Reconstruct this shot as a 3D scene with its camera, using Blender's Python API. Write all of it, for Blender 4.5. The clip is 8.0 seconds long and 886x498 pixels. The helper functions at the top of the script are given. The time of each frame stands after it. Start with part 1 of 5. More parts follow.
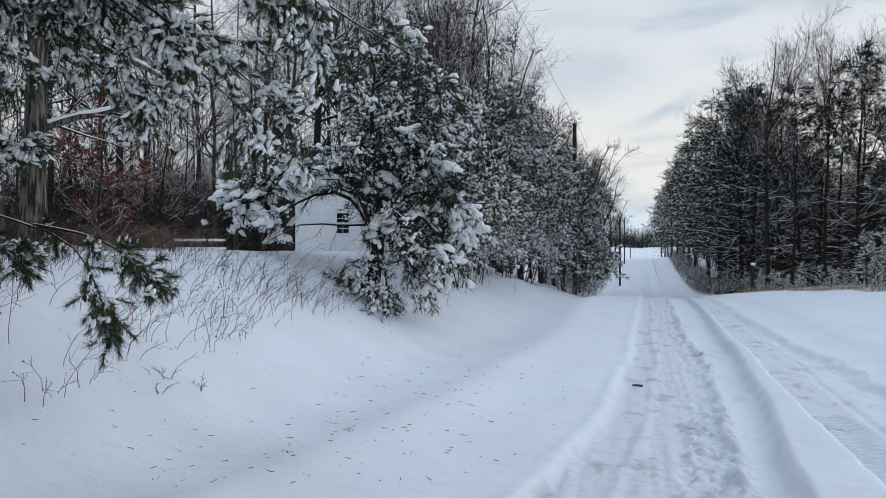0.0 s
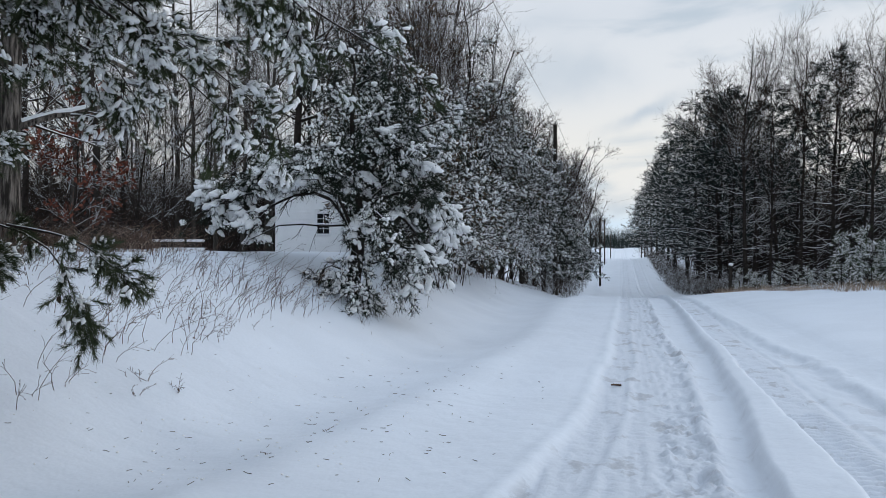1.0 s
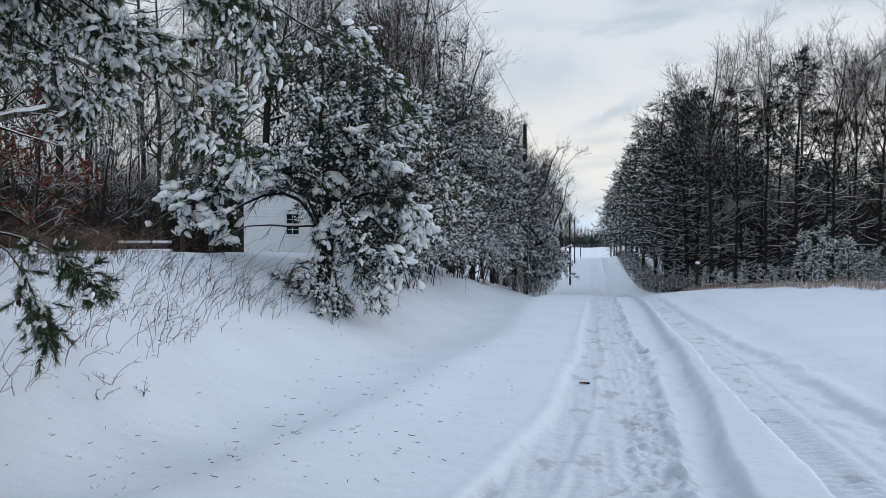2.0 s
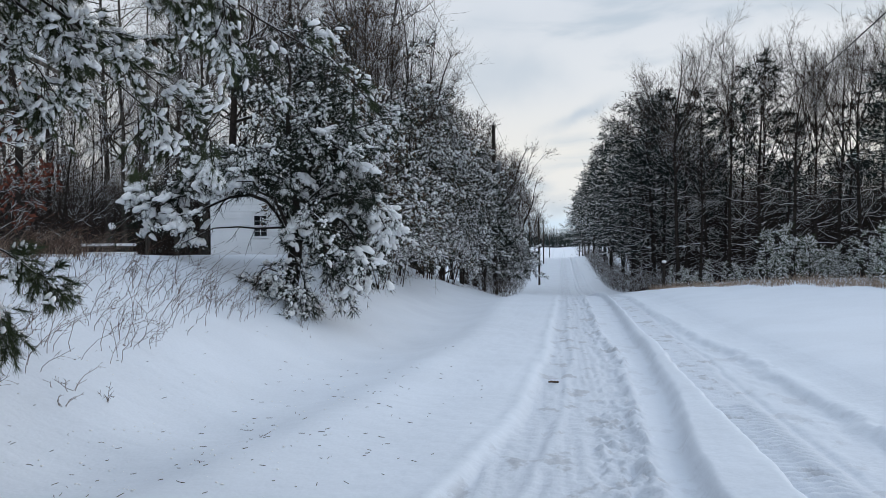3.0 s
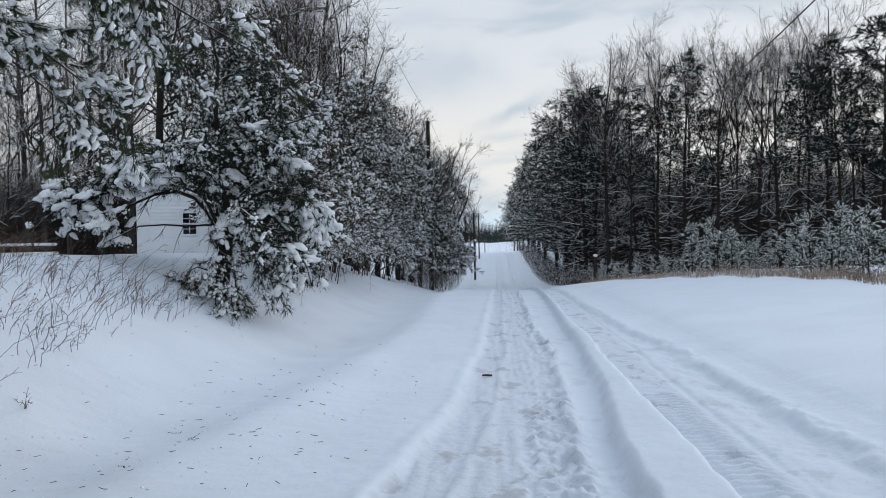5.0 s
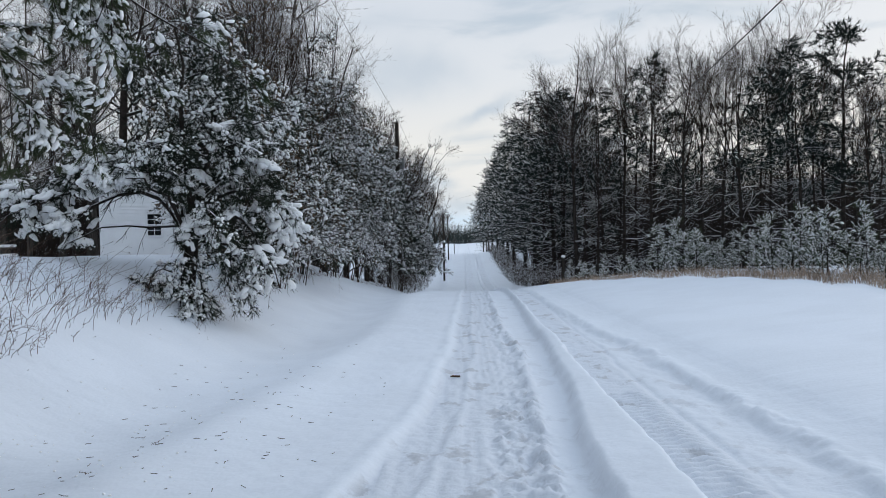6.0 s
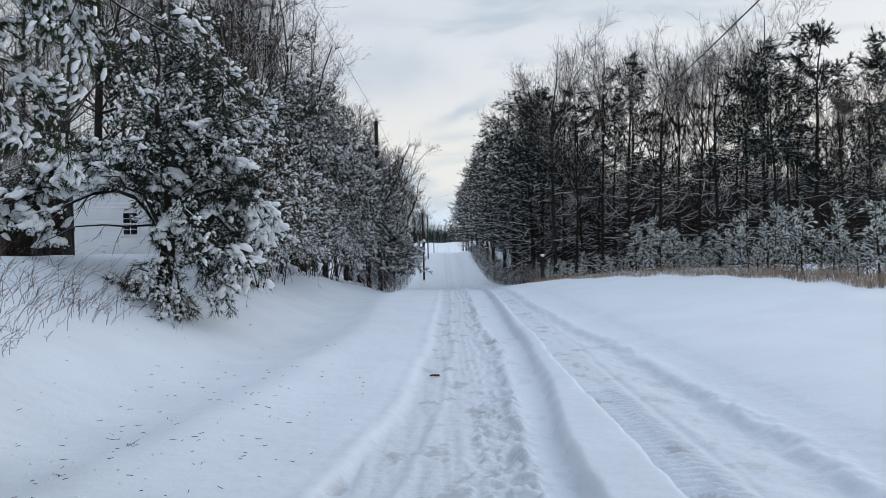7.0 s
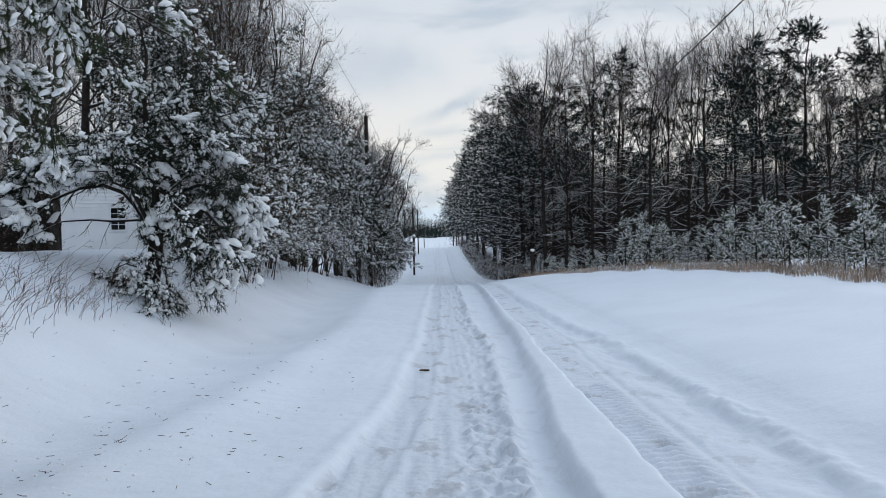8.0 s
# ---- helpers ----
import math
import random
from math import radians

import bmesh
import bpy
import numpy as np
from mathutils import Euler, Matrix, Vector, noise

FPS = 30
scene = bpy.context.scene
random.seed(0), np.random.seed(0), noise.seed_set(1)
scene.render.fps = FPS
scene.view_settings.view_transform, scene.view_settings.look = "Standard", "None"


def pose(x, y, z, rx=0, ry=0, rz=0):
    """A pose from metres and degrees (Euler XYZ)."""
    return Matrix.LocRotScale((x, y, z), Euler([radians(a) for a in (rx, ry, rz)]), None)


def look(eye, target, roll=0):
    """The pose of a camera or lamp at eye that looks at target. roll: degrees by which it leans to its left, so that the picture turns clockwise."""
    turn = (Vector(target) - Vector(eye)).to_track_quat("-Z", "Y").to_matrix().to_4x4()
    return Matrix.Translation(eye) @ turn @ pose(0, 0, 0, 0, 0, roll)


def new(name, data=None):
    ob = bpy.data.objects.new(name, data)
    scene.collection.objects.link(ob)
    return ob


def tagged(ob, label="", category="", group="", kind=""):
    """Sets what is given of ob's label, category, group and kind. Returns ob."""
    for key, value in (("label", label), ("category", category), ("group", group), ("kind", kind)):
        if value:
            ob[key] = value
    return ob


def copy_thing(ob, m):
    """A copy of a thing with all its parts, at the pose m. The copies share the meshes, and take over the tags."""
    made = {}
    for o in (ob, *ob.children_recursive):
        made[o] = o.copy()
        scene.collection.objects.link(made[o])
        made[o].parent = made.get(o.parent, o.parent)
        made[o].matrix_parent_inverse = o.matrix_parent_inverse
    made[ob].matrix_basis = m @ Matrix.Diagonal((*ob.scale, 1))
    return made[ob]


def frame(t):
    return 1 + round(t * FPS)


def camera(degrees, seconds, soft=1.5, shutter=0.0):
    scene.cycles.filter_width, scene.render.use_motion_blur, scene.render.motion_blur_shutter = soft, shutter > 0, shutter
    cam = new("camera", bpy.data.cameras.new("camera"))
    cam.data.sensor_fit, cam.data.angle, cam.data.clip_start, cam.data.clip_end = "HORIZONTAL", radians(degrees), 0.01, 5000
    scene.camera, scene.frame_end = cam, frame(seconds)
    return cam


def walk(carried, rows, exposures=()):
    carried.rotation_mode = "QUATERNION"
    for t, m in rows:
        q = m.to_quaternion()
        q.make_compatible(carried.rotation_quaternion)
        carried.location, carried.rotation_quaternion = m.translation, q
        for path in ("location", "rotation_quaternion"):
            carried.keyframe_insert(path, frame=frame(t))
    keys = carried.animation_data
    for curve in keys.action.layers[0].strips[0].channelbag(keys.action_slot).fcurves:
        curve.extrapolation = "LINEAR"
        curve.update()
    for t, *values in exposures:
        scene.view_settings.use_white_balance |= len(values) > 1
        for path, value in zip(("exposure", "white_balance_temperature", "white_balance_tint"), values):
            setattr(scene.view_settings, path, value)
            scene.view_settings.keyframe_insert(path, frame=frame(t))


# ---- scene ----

# ======== camera ========
cam = camera(62.8, 8.0, soft=0.7)
EYE = 1.6
PATH = [
    (0.0, 0.000, 0.000, 0.000, 90.00, 0.00, 15.07),
    (0.5, 0.010, 0.002, 0.001, 90.02, 0.00, 14.49),
    (1.0, 0.019, 0.002, 0.000, 90.04, 0.02, 13.60),
    (1.5, 0.037, 0.002, 0.000, 90.02, 0.14, 12.52),
    (3.0, 0.056, 0.003, -0.001, 90.08, 0.72, 8.95),
    (3.5, 0.072, 0.005, -0.004, 90.03, 0.91, 7.85),
    (4.0, 0.082, 0.005, -0.006, 89.86, 1.09, 6.61),
    (4.5, 0.090, 0.003, -0.006, 89.70, 1.24, 5.28),
    (6.0, 0.113, -0.005, -0.002, 89.70, 1.41, 1.51),
    (6.5, 0.117, -0.005, -0.002, 89.73, 1.41, 0.61),
    (7.0, 0.121, -0.002, -0.004, 89.59, 1.44, -0.09),
    (7.5, 0.124, 0.004, -0.007, 89.39, 1.47, -0.56),
    (8.0, 0.128, 0.012, -0.008, 89.18, 1.50, -0.86),
]
walk(cam, [(t, pose(x, y, EYE + z, rx, ry, rz)) for t, x, y, z, rx, ry, rz in PATH])

# ======== sky and sun ========
SUN_EL, SUN_AZ = 24.0, 42.0      # degrees up, degrees clockwise from the road's direction
world = bpy.data.worlds.new("overcast_sky")
scene.world = world
world.use_nodes = True


def sky():
    nt = world.node_tree
    nt.nodes.clear()
    N, L = nt.nodes.new, nt.links.new
    out, bg = N("ShaderNodeOutputWorld"), N("ShaderNodeBackground")
    co, sep = N("ShaderNodeTexCoord"), N("ShaderNodeSeparateXYZ")
    L(co.outputs["Generated"], sep.inputs[0])
    nis = N("ShaderNodeTexSky")
    nis.sky_type, nis.sun_disc = "NISHITA", False
    nis.sun_elevation, nis.sun_rotation = radians(SUN_EL), radians(SUN_AZ)
    weak = N("ShaderNodeVectorMath")
    weak.operation = "SCALE"
    weak.inputs["Scale"].default_value = 0.1
    L(nis.outputs[0], weak.inputs[0])
    # cloud deck: colour by height, streaked by stretched noise
    ramp = N("ShaderNodeValToRGB")
    cr = ramp.color_ramp
    stops = [(0.0, (0.62, 0.72, 0.84)), (0.035, (0.62, 0.76, 0.90)), (0.065, (0.80, 0.80, 0.80)), (0.13, (0.83, 0.82, 0.79)), (0.22, (0.745, 0.775, 0.81)),
             (0.34, (0.68, 0.73, 0.80)), (0.6, (0.70, 0.82, 0.98)), (1.0, (0.74, 0.88, 1.08))]
    while len(cr.elements) < len(stops):
        cr.elements.new(0.5)
    for e, (pos, c) in zip(cr.elements, stops):
        e.position, e.color = pos, (*c, 1)
    L(sep.outputs["Z"], ramp.inputs[0])
    stretch = N("ShaderNodeMapping")
    stretch.inputs["Scale"].default_value = (2.4, 2.4, 9.0)
    stretch.inputs["Location"].default_value = (0.35, 0.0, 0.2)
    L(co.outputs["Generated"], stretch.inputs[0])
    nz = N("ShaderNodeTexNoise")
    nz.inputs["Scale"].default_value, nz.inputs["Detail"].default_value, nz.inputs["Roughness"].default_value = 1.6, 5, 0.5
    nz.inputs["Distortion"].default_value = 0.4
    L(stretch.outputs[0], nz.inputs["Vector"])
    band = N("ShaderNodeMapRange")
    band.inputs["From Min"].default_value, band.inputs["From Max"].default_value = 0.5, 0.68
    band.inputs["To Min"].default_value, band.inputs["To Max"].default_value = 0.0, 0.75
    band.interpolation_type = "SMOOTHSTEP"
    L(nz.outputs[0], band.inputs[0])
    dark = N("ShaderNodeMix")
    dark.data_type = "RGBA"
    L(band.outputs[0], dark.inputs["Factor"])
    L(ramp.outputs[0], dark.inputs[6])
    dark.inputs[7].default_value = (0.46, 0.55, 0.64, 1)
    # a few heavier, ragged clouds over the road: place and size as slopes from the road's direction
    def calc(op, a, b=None):
        n = N("ShaderNodeMath")
        n.operation = op
        for k, v in enumerate((a, b)):
            if v is not None:
                if isinstance(v, (int, float)):
                    n.inputs[k].default_value = v
                else:
                    L(v, n.inputs[k])
        return n.outputs[0]

    rag = N("ShaderNodeTexNoise")
    rag.inputs["Scale"].default_value, rag.inputs["Detail"].default_value = 9.0, 4
    L(co.outputs["Generated"], rag.inputs["Vector"])
    torn = N("ShaderNodeSeparateColor")
    L(rag.outputs["Color"], torn.inputs[0])
    ahead = calc("MAXIMUM", sep.outputs["Y"], 0.05)
    across = calc("ADD", calc("DIVIDE", sep.outputs["X"], ahead), calc("MULTIPLY", calc("SUBTRACT", torn.outputs[0], 0.5), 0.16))
    above = calc("ADD", calc("DIVIDE", sep.outputs["Z"], ahead), calc("MULTIPLY", calc("SUBTRACT", torn.outputs[1], 0.5), 0.09))
    total = 0.0
    for u, v, a, b, tilt, much in ((-0.065, 0.235, 0.07, 0.03, 0.0, 0.55), (0.055, 0.178, 0.055, 0.013, 0.45, 0.75), (0.0, 0.062, 0.05, 0.010, 0.15, 0.6), (-0.12, 0.30, 0.08, 0.02, 0.0, 0.3), (0.2, 0.33, 0.2, 0.02, 0.05, 0.3)):
        du = calc("SUBTRACT", across, u)
        dv = calc("SUBTRACT", calc("SUBTRACT", above, v), calc("MULTIPLY", du, tilt))
        r2 = calc("ADD", calc("POWER", calc("DIVIDE", du, a), 2.0), calc("POWER", calc("DIVIDE", dv, b), 2.0))
        total = calc("ADD", total, calc("MULTIPLY", calc("EXPONENT", calc("MULTIPLY", r2, -1.0)), much))
    cloud = N("ShaderNodeMix")
    cloud.data_type = "RGBA"
    L(calc("MINIMUM", total, 0.85), cloud.inputs["Factor"])
    L(dark.outputs[2], cloud.inputs[6])
    cloud.inputs[7].default_value = (0.47, 0.555, 0.65, 1)
    mix = N("ShaderNodeMix")
    mix.data_type = "RGBA"
    mix.inputs["Factor"].default_value = 0.94
    L(weak.outputs[0], mix.inputs[6])
    L(cloud.outputs[2], mix.inputs[7])
    dot = N("ShaderNodeVectorMath")
    dot.operation = "DOT_PRODUCT"
    L(co.outputs["Generated"], dot.inputs[0])
    dot.inputs[1].default_value = (math.sin(radians(SUN_AZ)), math.cos(radians(SUN_AZ)), 0.0)
    side = N("ShaderNodeMapRange")
    side.inputs["From Min"].default_value, side.inputs["From Max"].default_value = -1.0, 1.0
    side.inputs["To Min"].default_value, side.inputs["To Max"].default_value = 0.98, 1.05
    L(dot.outputs["Value"], side.inputs[0])
    gain = N("ShaderNodeVectorMath")
    gain.operation = "SCALE"
    L(mix.outputs[2], gain.inputs[0])
    L(side.outputs[0], gain.inputs["Scale"])
    L(gain.outputs[0], bg.inputs["Color"])
    bg.inputs["Strength"].default_value = 1.0
    L(bg.outputs[0], out.inputs["Surface"])


sky()
sun = new("sun", bpy.data.lights.new("sun", "SUN"))
sun.data.energy, sun.data.angle, sun.data.color = 0.72, radians(20), (1.0, 0.97, 0.93)
sun.matrix_world = look((0, 0, 0), (-math.sin(radians(SUN_AZ)), -math.cos(radians(SUN_AZ)), -math.tan(radians(SUN_EL))))


# ======== materials ========
def mat(name, colour, rough=0.8, vary=0.25, scale=6.0, fine=60.0, bump=0.3, dist=0.01, spec=0.3, second=None, snow=None, island=0.0, sharp=(0.4, 0.6), grain=1.0):
    """A surface with two scales of variation and relief; snow: least upward tilt at which snow lies on it."""
    m = bpy.data.materials.new(name)
    m.use_nodes = True
    nt = m.node_tree
    N, L = nt.nodes.new, nt.links.new
    b = nt.nodes["Principled BSDF"]
    b.inputs["Roughness"].default_value, b.inputs["Specular IOR Level"].default_value = rough, spec
    co = N("ShaderNodeTexCoord")
    n1, n2 = N("ShaderNodeTexNoise"), N("ShaderNodeTexNoise")
    n1.inputs["Scale"].default_value, n1.inputs["Detail"].default_value = scale, 4
    n2.inputs["Scale"].default_value, n2.inputs["Detail"].default_value = fine, 3
    mp = N("ShaderNodeMapping")
    mp.inputs["Scale"].default_value = (1, 1, grain)
    L(co.outputs["Object"], mp.inputs[0])
    L(mp.outputs[0], n1.inputs["Vector"])
    L(mp.outputs[0], n2.inputs["Vector"])
    mr = N("ShaderNodeMapRange")
    mr.inputs["From Min"].default_value, mr.inputs["From Max"].default_value = sharp
    L(n1.outputs[0], mr.inputs[0])
    c1 = N("ShaderNodeMix")
    c1.data_type = "RGBA"
    c1.inputs[6].default_value = (*colour, 1)
    c1.inputs[7].default_value = (*(second or [v * (1 - vary) for v in colour]), 1)
    L(mr.outputs[0], c1.inputs["Factor"])
    hsv = N("ShaderNodeHueSaturation")
    mr2 = N("ShaderNodeMapRange")
    mr2.inputs["From Min"].default_value, mr2.inputs["From Max"].default_value = 0.3, 0.7
    mr2.inputs["To Min"].default_value, mr2.inputs["To Max"].default_value = 1 - vary * 0.6, 1 + vary * 0.6
    L(n2.outputs[0], mr2.inputs[0])
    L(c1.outputs[2], hsv.inputs["Color"])
    value = mr2.outputs[0]
    if island:
        g = N("ShaderNodeNewGeometry")
        mi = N("ShaderNodeMapRange")
        mi.inputs["To Min"].default_value, mi.inputs["To Max"].default_value = 1 - island, 1 + island
        L(g.outputs["Random Per Island"], mi.inputs[0])
        mu = N("ShaderNodeMath")
        mu.operation = "MULTIPLY"
        L(value, mu.inputs[0])
        L(mi.outputs[0], mu.inputs[1])
        value = mu.outputs[0]
    L(value, hsv.inputs["Value"])
    colour_out = hsv.outputs[0]
    if snow is not None:
        g = N("ShaderNodeNewGeometry")
        sx = N("ShaderNodeSeparateXYZ")
        L(g.outputs["Normal"], sx.inputs[0])
        ad = N("ShaderNodeMath")
        ad.operation = "MULTIPLY_ADD"
        L(n1.outputs[0], ad.inputs[0])
        ad.inputs[1].default_value = 1.1
        L(sx.outputs["Z"], ad.inputs[2])
        ms = N("ShaderNodeMapRange")
        ms.inputs["From Min"].default_value, ms.inputs["From Max"].default_value = snow + 0.50, snow + 0.66
        L(ad.outputs[0], ms.inputs[0])
        cs = N("ShaderNodeMix")
        cs.data_type = "RGBA"
        L(ms.outputs[0], cs.inputs["Factor"])
        L(colour_out, cs.inputs[6])
        cs.inputs[7].default_value = (0.84, 0.86, 0.89, 1)
        colour_out = cs.outputs[2]
    L(colour_out, b.inputs["Base Color"])
    if bump:
        bp = N("ShaderNodeBump")
        bp.inputs["Strength"].default_value, bp.inputs["Distance"].default_value = bump, dist
        L(n2.outputs[0], bp.inputs["Height"])
        L(bp.outputs[0], b.inputs["Normal"])
    return m


def ground_material():
    """Snow over all; grey, icy, packed snow where tyres have run."""
    m = mat("snow_ground", (0.765, 0.805, 0.865), 0.75, 0.035, 0.9, 28, 0.25, 0.012, 0.25)
    nt = m.node_tree
    N, L = nt.nodes.new, nt.links.new
    b = nt.nodes["Principled BSDF"]
    was = b.inputs["Base Color"].links[0].from_socket
    at = N("ShaderNodeAttribute")
    at.attribute_name = "packed"
    co = N("ShaderNodeTexCoord")
    mp = N("ShaderNodeMapping")
    mp.inputs["Scale"].default_value = (1.5, 1.1, 1)
    L(co.outputs["Object"], mp.inputs[0])
    nz = N("ShaderNodeTexNoise")
    nz.inputs["Scale"].default_value, nz.inputs["Detail"].default_value, nz.inputs["Roughness"].default_value = 1.5, 6, 0.62
    L(mp.outputs[0], nz.inputs["Vector"])
    mr = N("ShaderNodeMapRange")
    mr.inputs["From Min"].default_value, mr.inputs["From Max"].default_value = 0.555, 0.61
    L(nz.outputs[0], mr.inputs[0])
    # packed snow is a little greyer; ice patches greyer still
    ice = N("ShaderNodeMath")
    ice.operation = "MULTIPLY"
    L(at.outputs["Fac"], ice.inputs[0])
    L(mr.outputs[0], ice.inputs[1])
    c1 = N("ShaderNodeMix")
    c1.data_type = "RGBA"
    L(at.outputs["Fac"], c1.inputs["Factor"])
    L(was, c1.inputs[6])
    c1.inputs[7].default_value = (0.655, 0.69, 0.75, 1)
    c2 = N("ShaderNodeMix")
    c2.data_type = "RGBA"
    L(ice.outputs[0], c2.inputs["Factor"])
    L(c1.outputs[2], c2.inputs[6])
    c2.inputs[7].default_value = (0.46, 0.475, 0.51, 1)
    L(c2.outputs[2], b.inputs["Base Color"])
    grit = N("ShaderNodeTexNoise")
    grit.inputs["Scale"].default_value, grit.inputs["Detail"].default_value, grit.inputs["Roughness"].default_value = 16, 6, 0.65
    L(co.outputs["Object"], grit.inputs["Vector"])
    amount = N("ShaderNodeMath")
    amount.operation = "MULTIPLY"
    L(grit.outputs[0], amount.inputs[0])
    L(at.outputs["Fac"], amount.inputs[1])
    bp = N("ShaderNodeBump")
    bp.inputs["Strength"].default_value, bp.inputs["Distance"].default_value = 0.5, 0.03
    L(amount.outputs[0], bp.inputs["Height"])
    L(b.inputs["Normal"].links[0].from_socket, bp.inputs["Normal"])
    L(bp.outputs[0], b.inputs["Normal"])
    rr = N("ShaderNodeMapRange")
    rr.inputs["To Min"].default_value, rr.inputs["To Max"].default_value = 0.75, 0.5
    L(ice.outputs[0], rr.inputs[0])
    L(rr.outputs[0], b.inputs["Roughness"])
    return m


M_GROUND = ground_material()
M_SNOW = mat("loose_snow", (0.95, 0.955, 0.96), 0.8, 0.04, 9, 70, 0.3, 0.01, 0.2)
M_BARK = mat("dark_bark", (0.038, 0.031, 0.027), 0.9, 0.45, 5, 40, 0.8, 0.02, 0.08, snow=0.62)
M_BARKG = mat("grey_bark", (0.105, 0.092, 0.080), 0.9, 0.6, 9, 34, 1.0, 0.04, 0.2, snow=0.75, grain=0.14)
M_FURROW = mat("furrowed_bark", (0.20, 0.172, 0.15), 0.92, 0.6, 26, 70, 1.0, 0.03, 0.15, second=(0.032, 0.027, 0.023), grain=0.13, sharp=(0.40, 0.58))
M_TWIG = mat("twig", (0.054, 0.038, 0.029), 0.9, 0.35, 3, 20, 0, 0.01, 0.08, snow=0.34)
M_TWIGR = mat("bare_twig", (0.058, 0.042, 0.034), 0.9, 0.35, 3, 20, 0, 0.01, 0.08, snow=0.52)
M_NEEDLE = mat("pine_needles", (0.055, 0.070, 0.034), 0.6, 0.35, 3, 20, 0, 0.01, 0.12, island=0.4)
M_CEDAR = mat("cedar_needles", (0.027, 0.035, 0.024), 0.65, 0.4, 2, 15, 0, 0.01, 0.08, island=0.45)
M_FARPINE = mat("dark_pine_needles", (0.019, 0.029, 0.026), 0.65, 0.35, 1, 9, 0, 0.01, 0.08, island=0.45)
M_LEAF = mat("withered_leaves", (0.115, 0.078, 0.050), 0.8, 0.4, 2, 15, 0, 0.01, 0.08, island=0.5)
M_RUSSET = mat("russet_leaves", (0.17, 0.055, 0.035), 0.8, 0.4, 2, 15, 0, 0.01, 0.2, island=0.5)
M_BRUSH = mat("dark_brush", (0.034, 0.025, 0.021), 0.9, 0.4, 3, 20, 0, 0.01, 0.08, snow=0.85, island=0.4)
M_STRAW = mat("dry_grass", (0.43, 0.325, 0.25), 0.85, 0.35, 2, 15, 0, 0.01, 0.2, island=0.45)
M_STALK = mat("weed_stalk", (0.125, 0.075, 0.056), 0.85, 0.35, 3, 20, 0, 0.01, 0.2, island=0.4)
M_CONE = mat("pine_cone", (0.07, 0.045, 0.03), 0.85, 0.5, 20, 80, 0.8, 0.01, 0.2)
M_POLE = mat("weathered_pole", (0.045, 0.037, 0.031), 0.9, 0.35, 3, 30, 0.6, 0.01, 0.2)
M_SIDING = mat("white_siding", (0.84, 0.85, 0.86), 0.55, 0.05, 2, 40, 0.1, 0.003, 0.4)
M_TRIM = mat("white_trim", (0.82, 0.83, 0.84), 0.5, 0.05, 3, 40, 0.1, 0.003, 0.4)
M_ROOF = mat("roof_shingle", (0.12, 0.12, 0.125), 0.9, 0.3, 4, 40, 0.5, 0.005, 0.2)
M_GLASS = mat("dark_pane", (0.012, 0.014, 0.017), 0.08, 0.2, 3, 20, 0, 0.01, 0.5)
M_BOARD = mat("weathered_board", (0.060, 0.050, 0.043), 0.85, 0.35, 5, 50, 0.5, 0.005, 0.2)
M_WIRE = mat("cable", (0.03, 0.03, 0.032), 0.6, 0.2, 3, 20, 0, 0.01, 0.3)
M_METAL = mat("galvanised_steel", (0.16, 0.165, 0.17), 0.5, 0.2, 3, 30, 0.1, 0.003, 0.4)
M_LITTER = mat("litter", (0.10, 0.075, 0.055), 0.85, 0.4, 20, 80, 0, 0.01, 0.2, island=0.5)
M_DEADLEAF = mat("dead_leaf", (0.13, 0.075, 0.05), 0.8, 0.4, 20, 90, 0.4, 0.004, 0.3)


# ======== mesh helpers ========
def empty(name, at=(0, 0, 0), turn=0.0, scale=1.0):
    ob = new(name)
    ob.empty_display_size = 0.2
    ob.matrix_basis = Matrix.Translation(at) @ Matrix.Rotation(turn, 4, "Z") @ Matrix.Scale(scale, 4)
    return ob


def part(name, bm, material, parent, label=""):
    me = bpy.data.meshes.new(name)
    bm.to_mesh(me)
    bm.free()
    me.materials.append(material)
    ob = new(name, me)
    ob.parent = parent
    return tagged(ob, label)


